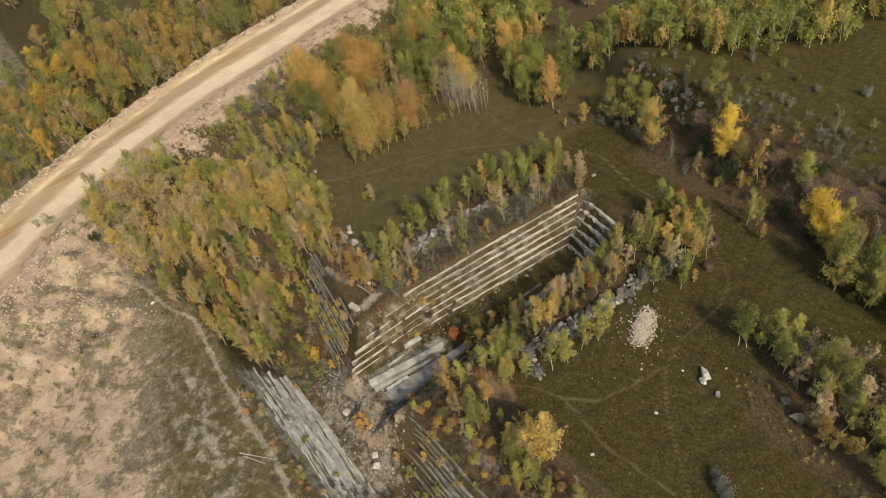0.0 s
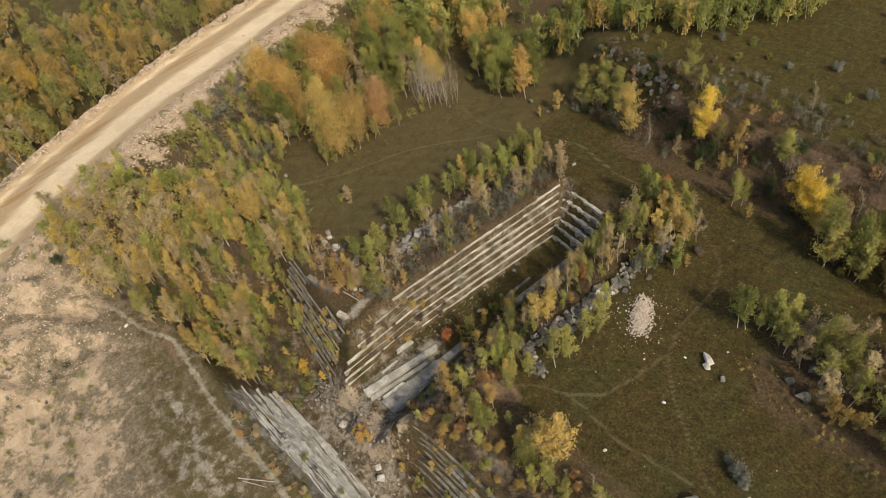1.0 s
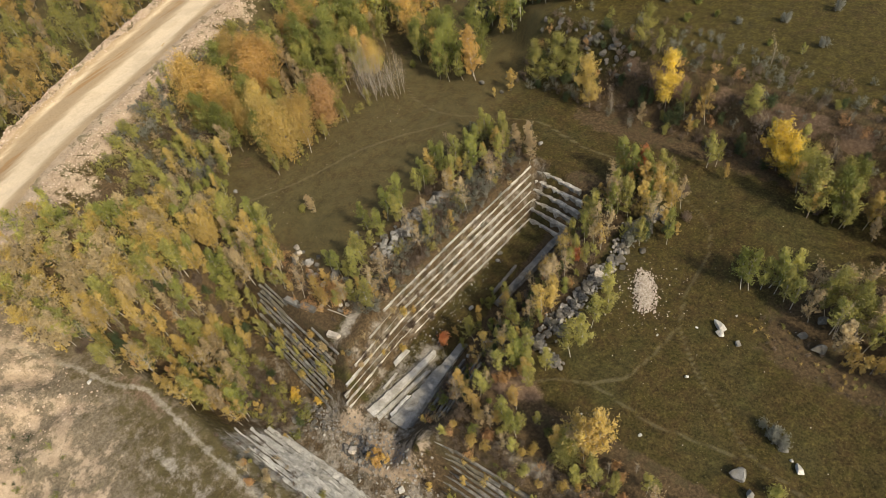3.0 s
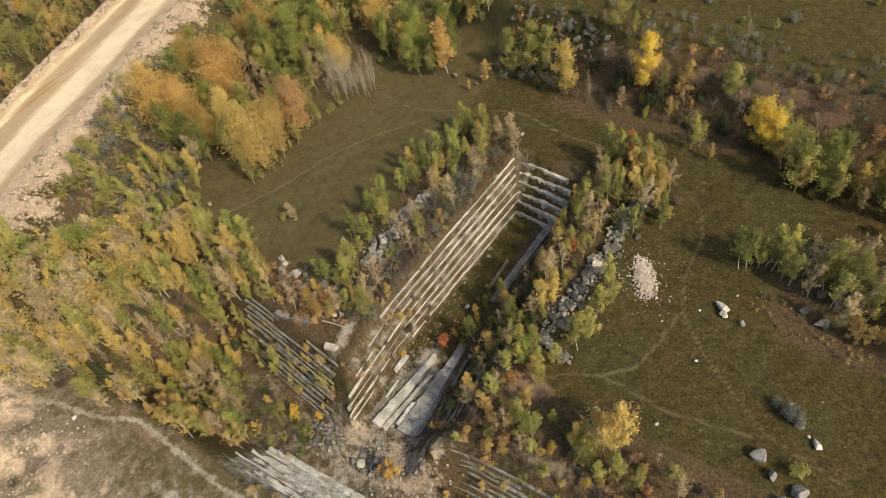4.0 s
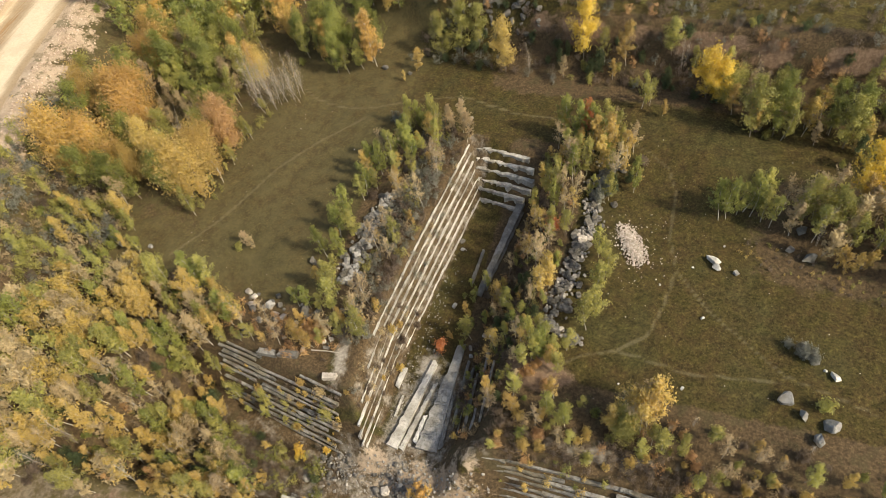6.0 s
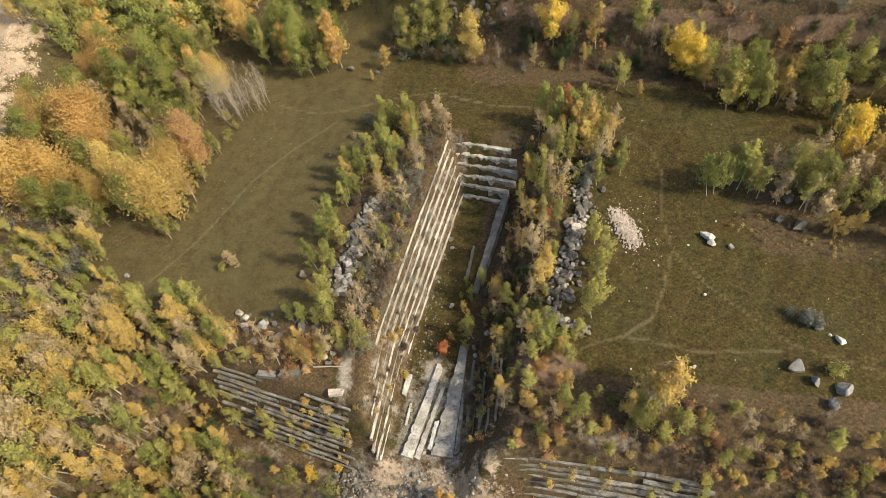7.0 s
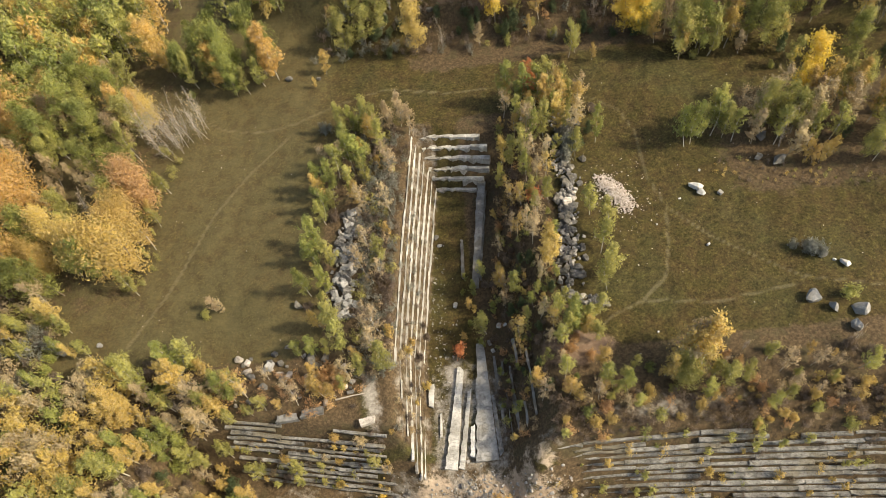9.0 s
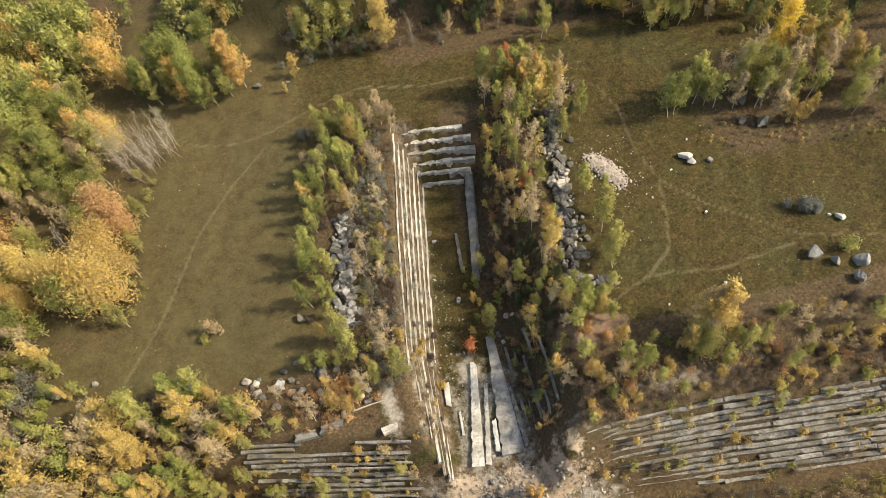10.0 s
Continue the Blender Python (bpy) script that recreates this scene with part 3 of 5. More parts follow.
def boulder_mesh(seed, name, material):
    """A weathered boulder: a lumpy ball cut by cleavage planes, about one metre across."""
    r = random.Random(seed)
    bm = bmesh.new()
    bmesh.ops.create_icosphere(bm, subdivisions=3, radius=0.56)
    planes = [(Vector((r.gauss(0, 1), r.gauss(0, 1), r.gauss(0, 0.8))).normalized(), r.uniform(0.2, 0.35)) for _ in range(13)]
    for v in bm.verts:
        p = v.co * (1 + 0.12 * math.sin(7 * v.co.x + seed) * math.cos(6 * v.co.y - seed))
        for n, d in planes:
            over = p.dot(n) - d
            if over > 0:
                p = p - n * over
        v.co = p + Vector((r.uniform(-1, 1), r.uniform(-1, 1), r.uniform(-1, 1))) * 0.02
    mesh = bpy.data.meshes.new(name)
    bm.to_mesh(mesh)
    bm.free()
    mesh.materials.append(material)
    return mesh


ROCKS["split white"] = [rock_mesh(s, "boulder", WHITE, 0.25, 15) for s in (61, 64, 67)]
ROCKS["round"] = [boulder_mesh(s, "boulder", FLOORSTONE) for s in (40, 41, 42)]
ROCKS["round white"] = [boulder_mesh(s, "boulder", WHITE) for s in (43, 44, 45)]
ROCKS["crag"] = [boulder_mesh(s, "boulder", BLOCK) for s in (49, 50, 51)]
ROCKS["dark"] = [boulder_mesh(s, "boulder", GREY) for s in (46, 47, 48)]


def rock(kind, x, y, size, label, rng, group="", lift=0.25, name="boulder"):
    ob = tagged(new(name, rng.choice(ROCKS[kind])), label, "rock", group)
    m = pose(x, y, float(height(x, y)) + lift * size, rng.uniform(-25, 25), rng.uniform(-25, 25), rng.uniform(0, 360))
    ob.matrix_basis = m @ Matrix.Diagonal((size * rng.uniform(0.85, 1.3), size * rng.uniform(0.7, 1.0), size * rng.uniform(0.7, 1.0), 1))
    return ob


def along(line, u):
    """A point of a polyline at the share u of its length."""
    parts = [math.dist(a, b) for a, b in zip(line, line[1:])]
    s = u * sum(parts)
    for (ax, ay), (bx, by), d in zip(line, line[1:], parts):
        if s <= d:
            return ax + (bx - ax) * s / d, ay + (by - ay) * s / d
        s -= d
    return line[-1]


def build_rocks():
    rng = random.Random(9)
    tip = "rough quarried block tipped in a long heap beside the cut"
    for n in range(136):
        x, y = along([(-10.2, 32.5), (-11.0, 26), (-11.6, 17.2)], rng.random() ** 0.9)
        off = rng.gauss(0, 0.85)
        rock("bench" if rng.random() < 0.4 else "grey", x + off, y, rng.uniform(0.55, 1.3), tip, rng, "blocks of the western heap", 0.25 + 0.5 * max(0, 1 - abs(off)) * rng.random(), "stone_block")
    for n in range(16):
        rock("grey", rng.uniform(-11, -7), rng.uniform(33, 45), rng.uniform(0.5, 1.1), "grey block half hidden in brush", rng, "blocks of the western heap", 0.2, "stone_block")
    for n in range(146):
        x, y = along([(19.0, 44.4), (17.9, 38), (17.8, 32), (16.8, 26), (16.0, 20), (15.7, 16.6), (19.5, 15.2)], rng.random())
        off = rng.gauss(0, 0.75)
        pale = 0.25 if 29 < y < 35 else 0.06
        rock("pale" if rng.random() < pale else "grey", x + off, y + rng.uniform(-0.4, 0.4), rng.uniform(0.6, 1.35), tip, rng, "blocks of the eastern heap", 0.25 + 0.5 * max(0, 1 - abs(off)) * rng.random(), "stone_block")
    for n in range(44):
        rock("pale" if rng.random() < 0.4 else "grey", rng.uniform(-24, -10), rng.uniform(6.5, 13.5), rng.uniform(0.4, 1.1), "broken stone among rust-coloured brush", rng, "", 0.25)
    # single stones on the meadows
    for kind, x, y, size, label in (
        ("split white", 33.5, 30.0, 1.75, "large white marble boulder standing on the meadow"), ("split white", 33.8, 29.0, 1.35, "white marble boulder leaning on another"),
        ("bench", 36.2, 28.7, 0.9, "low grey stone lying in the grass"), ("white", 32.9, 21.6, 0.5, "small white stone in the meadow"),
        ("dark", 45.0, 18.4, 1.2, "grey boulder under a grey bush"), ("split white", 47.0, 17.0, 1.35, "white marble block in the meadow"),
        ("white", 46.0, 17.6, 0.5, "small white stone in the meadow"), ("round", 42.3, 13.0, 2.1, "pale grey rounded boulder in the meadow"),
        ("round", 43.7, 11.7, 1.6, "dark grey boulder in the meadow"), ("round", 46.5, 10.7, 2.2, "pale grey boulder in the meadow"),
        ("round", 45.1, 9.3, 2.0, "pale grey cut boulder in the meadow"), ("round", -46.4, 16.6, 1.5, "upright grey block at the meadow's edge"),
        ("bench", -41.8, 17.0, 0.9, "small grey block at the meadow's edge"), ("round", -20.2, 11.9, 1.5, "pale grey block at the meadow's edge"),
        ("dark", -17.0, 19.3, 1.7, "dark block beside a green birch"), ("grey", -15.5, 57.3, 0.8, "round grey stone under a yellow sapling"),
        ("grey", -20.0, 57.9, 1.2, "dark grey stone by the northern grove"), ("bench", -2.9, 48.9, 0.9, "pale upright stone by the quarry's end"),
        ("white", 31.2, 28.6, 0.3, "small white stone in the meadow"), ("white", 27.6, 25.2, 0.35, "small white stone by the footpath"),
        ("white", 31.5, 12.2, 0.45, "small white stone in the meadow"), ("dark", 42.2, 33.3, 1.4, "grey boulder under the eastern trees"),
        ("dark", 44.3, 32.3, 2.3, "dark boulder under the eastern trees"), ("dark", 43.3, 36.3, 1.9, "grey boulder under the eastern trees"),
        ("crag", -15.2, 12.4, 2.0, "dark block beside rust-coloured brush"), ("crag", -14.6, 11.4, 1.6, "dark block beside rust-coloured brush"), ("crag", -18.0, 14.1, 0.9, "small dark block at the meadow's edge"),
        ("white", 34.6, 32.5, 0.35, "small white stone in the meadow"), ("white", 24.7, 11.2, 0.32, "low white stone in the grass"), ("grey", -0.2, 31.5, 0.9, "grey block fallen on the quarry floor"),
        ("bench", 0.2, 30.2, 0.7, "pale block fallen on the quarry floor"), ("bench", 1.7, 20.8, 0.8, "round pale stone on the quarry floor"),
        ("bench", 5.6, 14.9, 0.8, "pale block at the head of a slab"), ("bench", 5.9, 13.8, 0.7, "pale block at the head of a slab"),
        ("white", 7.0, 17.0, 0.8, "pale block in leaf litter"), ("white", 7.8, 16.8, 0.6, "pale block in leaf litter"),
        ("round white", 10.6, -6.6, 1.6, "white marble block on the rubble of the cross cut"), ("white", 9.4, -6.0, 1.1, "white marble block on the rubble of the cross cut"),
        ("pale", 0.3, -5.1, 1.4, "squared pale block on dark rubble"), ("grey", -0.8, -5.3, 1.2, "grey block on dark rubble"),
        ("bench", -10.2, -5.9, 1.1, "grey block on the grassy floor of the cross cut"), ("bench", -9.0, -5.8, 1.0, "grey block on the grassy floor of the cross cut"),
        ("white", -33.0, -18.8, 0.8, "pale upright stone by the footpath"),
    ):
        rock(kind, x, y, size, label, rng)
    for n in range(44):
        u = rng.random()
        x, y = along([(-13.5, 69.2), (-9, 69.3), (-4, 67.8), (1, 67.2), (5, 66.2)], u)
        rock("crag", x + rng.gauss(0, 0.5), y - 0.6 + rng.gauss(0, 0.8), rng.uniform(0.6, 1.8), "dark weathered rock breaking out of the bank's edge", rng, "rocks of the bank's outcrop", 0.0)
    for n in range(32):
        rock("grey", rng.gauss(-6.5, 1.1), rng.gauss(-3.6, 1.2), rng.uniform(0.25, 0.75), "dark broken stone in a rubble heap", rng, "stones of the rubble heap", 0.35)
    for n in range(40):
        rock("grey" if rng.random() < 0.8 else "bench", rng.gauss(0.8, 1.6), rng.gauss(-4.9, 1.1), rng.uniform(0.25, 0.8), "dark broken stone in a rubble heap", rng, "stones of the rubble heap", 0.35)


def stones(name, label, places, material, seed):
    """Many small stones as one object."""
    r = random.Random(seed)
    shapes = [rock_mesh(200 + s, "stone", material, 0.6, 12) for s in range(5)]
    base = [([Vector(v.co) for v in m.vertices], [tuple(p.vertices) for p in m.polygons]) for m in shapes]
    pieces = []
    for x, y, z, size in places:
        v, f = r.choice(base)
        m = pose(x, y, z, r.uniform(0, 360), r.uniform(0, 360), r.uniform(0, 360)) @ Matrix.Diagonal((size, size * r.uniform(0.6, 1), size * r.uniform(0.6, 1), 1))
        pieces.append(([m @ p for p in v], f))
    for m in shapes:
        bpy.data.meshes.remove(m)
    verts, faces = [], []
    for v, f in pieces:
        o = len(verts)
        verts += [tuple(p) for p in v]
        faces += [tuple(o + i for i in q) for q in f]
    mesh = bpy.data.meshes.new(name)
    mesh.from_pydata(verts, [], faces)
    mesh.materials.append(material)
    return tagged(new(name, mesh), label, "rubble", kind="stuff")


def island_stone(name, light, dark):
    k = Mat(name, 0.9)
    c = k.mix(k.island(), dark, light)
    c = k.mix(k.maths("MULTIPLY", k.ramp(k.noise(5.0, 5, 0.7), 0.45, 0.7), 0.4), c, (0.2, 0.16, 0.12))
    return k.base(c)


def build_rubble():
    r = random.Random(31)
    chips, pink = island_stone("white_chips", (0.60, 0.54, 0.49), (0.34, 0.28, 0.24)), island_stone("pink_stones", (0.56, 0.45, 0.37), (0.34, 0.25, 0.19))
    dark = island_stone("dark_chips", (0.36, 0.34, 0.32), (0.13, 0.125, 0.12))
    out = []
    for n in range(1500):
        u = r.random()
        x, y = 22.3 + 2.4 * u + r.gauss(0, 0.6), 32.6 - 4.4 * u + r.gauss(0, 0.7)
        top = 0.7 * math.exp(-(((x - 23.5) * 0.88 + (y - 30) * 0.46) / 1.3) ** 2) * math.exp(-((y - 30) / 2.6) ** 2)
        out.append((x, y, float(height(x, y)) + top * r.uniform(0.3, 1.0), r.uniform(0.1, 0.36)))
    for n in range(160):
        x, y = r.gauss(24, 2.2), r.gauss(30, 3.2)
        out.append((x, y, float(height(x, y)) + 0.03, r.uniform(0.06, 0.22)))
    stones("rubble_pile", "heap of white and pinkish broken marble on the meadow's edge", out, chips, 1)
    out = []
    for n in range(3200):
        y = r.uniform(-50, 66)
        side = r.gauss(-7.3, 0.9)
        probe = np.linspace(-160, -10, 301)
        x = float(np.interp(side, road_side(probe, y), probe))
        out.append((x, y, float(height(x, y)), r.choice((0.12, 0.2, 0.3, 0.5)) * r.uniform(0.7, 1.2)))
    stones("roadside_berm_stones", "pinkish stones along the road's outer berm", out, pink, 2)
    out = []
    for n in range(2200):
        y = r.uniform(-48, 60)
        side = 7.5 + abs(r.gauss(0, 3.2))
        probe = np.linspace(-160, -10, 301)
        x = float(np.interp(side, road_side(probe, y), probe))
        out.append((x, y, float(height(x, y)), r.uniform(0.1, 0.5) * (1.5 if r.random() < 0.08 else 1)))
    for n in range(500):
        x, y = r.uniform(-50, -30), r.uniform(-36, -19)
        out.append((x, y, float(height(x, y)), r.uniform(0.08, 0.4)))
    stones("embankment_scree", "pinkish scree scattered below the haul road", out, pink, 3)
    out = []
    for n in range(1300):
        x, y = r.choice(((-6.5, -3.6), (1.5, -4.6), (3.0, -3.4), (10.0, -5.5)))
        x, y = r.gauss(x, 2.2), r.gauss(y, 1.5)
        out.append((x, y, float(height(x, y)) + r.uniform(0, 0.1), r.choice((0.1, 0.15, 0.2, 0.3, 0.5)) * r.uniform(0.6, 1.2)))
    for n in range(420):
        x, y = r.gauss(-0.8, 0.9), r.uniform(1, 32)
        out.append((x, y, float(height(x, y)) + 0.02, r.choice((0.07, 0.1, 0.16, 0.3)) * r.uniform(0.6, 1.2)))
    stones("quarry_rubble", "grey stone chips covering the quarry floor", out, dark, 4)
    out = []
    for line, wide, many in (([(-10.2, 32.5), (-11.0, 26), (-11.6, 17.2)], 0.8, 210), ([(19.0, 44.4), (17.9, 38), (17.8, 32), (16.8, 26), (16.0, 20), (15.7, 16.6), (19.5, 15.2)], 0.7, 330)):
        for n in range(many):
            x, y = along(line, r.random())
            x, y = x + r.gauss(0, wide), y + r.uniform(-0.4, 0.4)
            out.append((x, y, float(height(x, y)) + r.uniform(0.1, 0.5), r.uniform(0.35, 0.85)))
    stones("heap_rubble", "smaller broken grey stone filling the long heaps of blocks", out, dark, 6)
    out = []
    for n in range(150):
        x, y = r.uniform(-38, 50), r.uniform(8, 50)
        if -15 < x < 20:
            continue
        out.append((x, y, float(height(x, y)) + 0.02, r.uniform(0.06, 0.2)))
    stones("meadow_stones", "small white stones scattered over the meadow", out, chips, 5)


build_rocks()
build_rubble()

# ---- trees and shrubs ----


def tube(points, radii, sides=5):
    """A tapered tube along points: vertices and faces."""
    verts, faces = [], []
    for n, (p, r) in enumerate(zip(points, radii)):
        d = (points[min(n + 1, len(points) - 1)] - points[max(n - 1, 0)])
        d = d / (np.linalg.norm(d) + 1e-9)
        u = np.cross(d, (0.31, 0.9, 0.12))
        u = u / (np.linalg.norm(u) + 1e-9)
        v = np.cross(d, u)
        for k in range(sides):
            a = 2 * math.pi * k / sides
            verts.append(p + r * (math.cos(a) * u + math.sin(a) * v))
        if n:
            b = (n - 1) * sides
            faces += [(b + k, b + (k + 1) % sides, b + sides + (k + 1) % sides, b + sides + k) for k in range(sides)]
    return verts, faces


def mesh_of(name, pieces, material):
    verts, faces = [], []
    for v, f in pieces:
        o = len(verts)
        verts += [tuple(p) for p in v]
        faces += [tuple(o + i for i in q) for q in f]
    mesh = bpy.data.meshes.new(name)
    mesh.from_pydata(verts, [], faces)
    mesh.materials.append(material)
    return mesh


def leaf_cards(r, centres, spread, count, size, ways):
    """Small bent leaf tufts scattered round the given centres and drawn out along the limbs, as one set of vertices and faces."""
    n = len(centres) * count
    way = np.repeat(np.asarray(ways), count, 0) * 0.6 + np.array([0, 0, 0.8]) * r.uniform(0, 1, (n, 1))
    way /= np.linalg.norm(way, axis=1)[:, None]
    g = np.repeat(np.asarray(spread), count, 0)
    c = np.repeat(np.asarray(centres), count, 0) + r.normal(0, 0.8, (n, 3)) * g + way * r.normal(0, 1.0, (n, 1)) * g[:, :1]
    out = c * (1, 1, 0) + (0, 0, 0.35 * size)
    out /= np.linalg.norm(out, axis=1)[:, None] + 1e-9
    a = r.normal(0, 0.5, (n, 3)) + out * 0.75 + (0, 0, 0.4)
    a /= np.linalg.norm(a, axis=1)[:, None]
    b = np.cross(a, way + r.normal(0, 0.6, (n, 3)))
    b /= np.linalg.norm(b, axis=1)[:, None] + 1e-9
    t = np.cross(a, b)
    s = size * r.uniform(0.5, 1.3, (n, 1))
    lift = a * s * r.uniform(-0.35, 0.35, (n, 1))
    v = np.stack([c - t * s * 1.45, c + (b * 0.5 + t * 0.5) * s + lift, c + (t * 1.1 - b * 0.5) * s - lift], 1).reshape(-1, 3)
    f = np.arange(n)[:, None] * 3 + (0, 1, 2)
    return v, f


def card_mesh(name, v, f, material):
    mesh = bpy.data.meshes.new(name)
    mesh.from_pydata(v, [], f)
    mesh.materials.append(material)
    return mesh


def tree_shape(seed, tall, wide, low, limbs, clumps, count, size, stems=1, lean=0.06, sparse=0.0, peak=1.0, girth=1.0):
    """Wood pieces and leaf places of one tree: stems with limbs, leaf clumps along the limbs' outer ends."""
    r = np.random.RandomState(seed)
    wood, centres, spreads, ways = [], [], [], []
    form_detail = sparse > 0
    for st in range(stems):
        a0 = r.uniform(0, 6.28)
        off = np.array([math.cos(a0), math.sin(a0), 0]) * (0.0 if stems == 1 else r.uniform(0.1, 0.28 * wide))
        hgt = tall * (1.0 if st == 0 else r.uniform(0.7, 0.97))
        tip = off * (1 if stems == 1 else r.uniform(1.5, 2.6)) + np.array([r.normal(0, lean) * tall, r.normal(0, lean) * tall, hgt])
        bend = np.array([r.normal(0, 0.035) * tall, r.normal(0, 0.035) * tall, 0])
        us = np.linspace(0, 1, 6 if tall > 5 else 3)
        axis = [off * (1 - u) + tip * u + bend * math.sin(math.pi * u) for u in us]
        rad = 0.0078 * girth * tall * (1.0 if stems == 1 else 0.75)
        axis[0] = axis[0] - np.array([0, 0, 0.4])
        wood.append(tube(axis, [rad * (1 - 0.85 * u) for u in us], 5 if tall > 5 else 3))
        for n in range(limbs):
            u = low + (0.97 - low) * (n + r.uniform(0, 1)) / limbs
            p = off * (1 - u) + tip * u + bend * math.sin(math.pi * u)
            v = (u - low) / (1 - low)
            reach = wide * (math.sin(math.pi * min(1, 0.16 + 0.86 * v ** peak)) ** 0.8) * r.uniform(0.65, 1.1) * (1 if stems == 1 else 0.75)
            a = r.uniform(0, 6.28)
            q = p + np.array([math.cos(a) * reach, math.sin(a) * reach, reach * r.uniform(0.55, 1.25)])
            m = (p + q) / 2 + np.array([0, 0, 0.08 * reach])
            if tall > 5:
                wood.append(tube([p, m, q] if form_detail else [p, q], [rad * 0.4 * (1 - 0.5 * u), rad * 0.26 * (1 - 0.5 * u), rad * 0.08][:: 1 if form_detail else 2], 3))
            else:
                wood.append(tube([p, q], [rad * 0.45 * (1 - 0.5 * u), rad * 0.1], 3))
            for w in np.linspace(0.45, 1.05, max(1, clumps)):
                if r.uniform() < sparse:
                    continue
                c = p + (q - p) * w + r.normal(0, 0.12 * wide, 3)
                centres.append(c)
                ways.append((q - p) / (np.linalg.norm(q - p) + 1e-9))
                g = wide * r.uniform(0.14, 0.24)
                spreads.append((g, g, g * 0.85))
        if sparse < 0.7:
            centres.append(tip)
            ways.append(np.array([0.0, 0.0, 1.0]))
            spreads.append((wide * 0.10, wide * 0.10, wide * 0.22))
    return wood, leaf_cards(r, centres, spreads, count, size, ways) if centres else None


def plant(name, label, category, group, wood, leaves, bark, leaf, trunk_name="trunk"):
    """One tree or shrub: an empty at its foot with trunk and crown."""
    ob = tagged(new(name), label, category, group)
    t = new(trunk_name, mesh_of(trunk_name, wood, bark))
    t.parent = ob
    if leaves:
        c = new("crown", card_mesh("crown", *leaves, leaf))
        c.parent = ob
    return ob


FORMS = {
    # seeds, height, half width, first limb, limbs, clumps, leaves a clump, leaf size, stems, sparse, peak
    "birch": ((11, 12, 13), 7.5, 1.0, 0.2, 28, 2, 29, 0.12, 1, 0.0, 0.75),
    "aspen": ((21, 22), 9.5, 1.75, 0.16, 30, 3, 42, 0.125, 1, 0.0, 0.75),
    "broad": ((31, 32), 9.5, 3.0, 0.08, 24, 3, 48, 0.122, 3, 0.0, 0.75),
    "thin": ((41, 42), 7.5, 1.1, 0.28, 22, 2, 16, 0.122, 1, 0.2, 0.8),
    "bare": ((51, 52), 7.5, 1.35, 0.15, 64, 1, 3, 0.09, 2, 0.8, 0.8),
    "sapling": ((61, 62), 3.4, 0.65, 0.12, 14, 2, 19, 0.112, 1, 0.0, 0.7),
    "shrub": ((71, 72, 73), 1.9, 1.15, 0.08, 7, 1, 26, 0.112, 4, 0.0, 0.8),
    "scrub": ((75, 76, 77), 1.9, 1.25, 0.05, 5, 1, 14, 0.11, 3, 0.0, 0.8),
    "pine": ((81, 82), 3.8, 1.0, 0.05, 30, 2, 18, 0.13, 1, 0.0, 0.35),
    "far": ((91, 92, 93), 8.0, 1.9, 0.1, 16, 2, 27, 0.212, 1, 0.0, 0.75),
}
WORDS = {
    "birch": ("slender {} birch with a pale trunk", "birch_tree", "birch tree"),
    "aspen": ("tall {} aspen with a full crown", "aspen_tree", "tree"),
    "broad": ("broad {} tree of several stems", "broadleaf_tree", "tree"),
    "thin": ("thin half-leafless {} birch with a pale trunk", "half_bare_birch", "birch tree"),
    "bare": ("nearly leafless birch with pale grey twigs and few {} leaves", "bare_tree", "bare tree"),
    "sapling": ("young {} birch sapling among grass", "sapling", "sapling"),
    "shrub": ("low {} shrub of many stems", "shrub", "shrub"),
    "scrub": ("low twiggy {} scrub", "scrub", "scrub"),
    "pine": ("small {} conifer, dense and cone-shaped", "conifer", "conifer"),
}
_made = {}


def bark_of(form):
    return TWIG_BARK if form == "bare" else BIRCH_BARK if form in ("birch", "thin", "sapling", "far") else GREY_BARK


def grow(form, colour, x, y, tall=None, turn=None, seed=None, group=""):
    """Sets a tree of a form and colour with its foot on the ground."""
    r = random
    seeds, h, w, low, limbs, clumps, count, size, stems, sparse, peak = FORMS[form]
    sd = seed if seed in seeds else r.choice(seeds)
    key = (form, colour, sd)
    scale = (tall or h * r.uniform(0.75, 1.2)) / h
    z = float(height(x, y)) - 0.05
    spread_out = scale * r.uniform(0.88, 1.12)
    m = pose(x, y, z, r.uniform(-3, 3), r.uniform(-3, 3), r.uniform(0, 360) if turn is None else turn)
    words, name, category = WORDS[form]
    if key not in _made:
        wood, leaves = tree_shape(sd, h, w, low, limbs, clumps, count, size, stems, 0.05, sparse, peak, 0.6 if form == "bare" else 0.85 if form in ("birch", "thin") else 1.0)
        ob = plant(name, words.format(colour), category, group, wood, leaves, bark_of(form), LEAVES[colour])
        _made[key] = ob
        ob.matrix_basis = m @ Matrix.Diagonal((spread_out, spread_out, scale, 1))
        return ob
    ob = copy_thing(_made[key], m)
    ob.scale = (spread_out, spread_out, scale)
    if group:
        ob["group"] = group
    return ob


def inside(x, y, poly):
    hit = False
    for (ax, ay), (bx, by) in zip(poly, poly[1:] + poly[:1]):
        if (ay > y) != (by > y) and x < (bx - ax) * (y - ay) / (by - ay) + ax:
            hit = not hit
    return hit


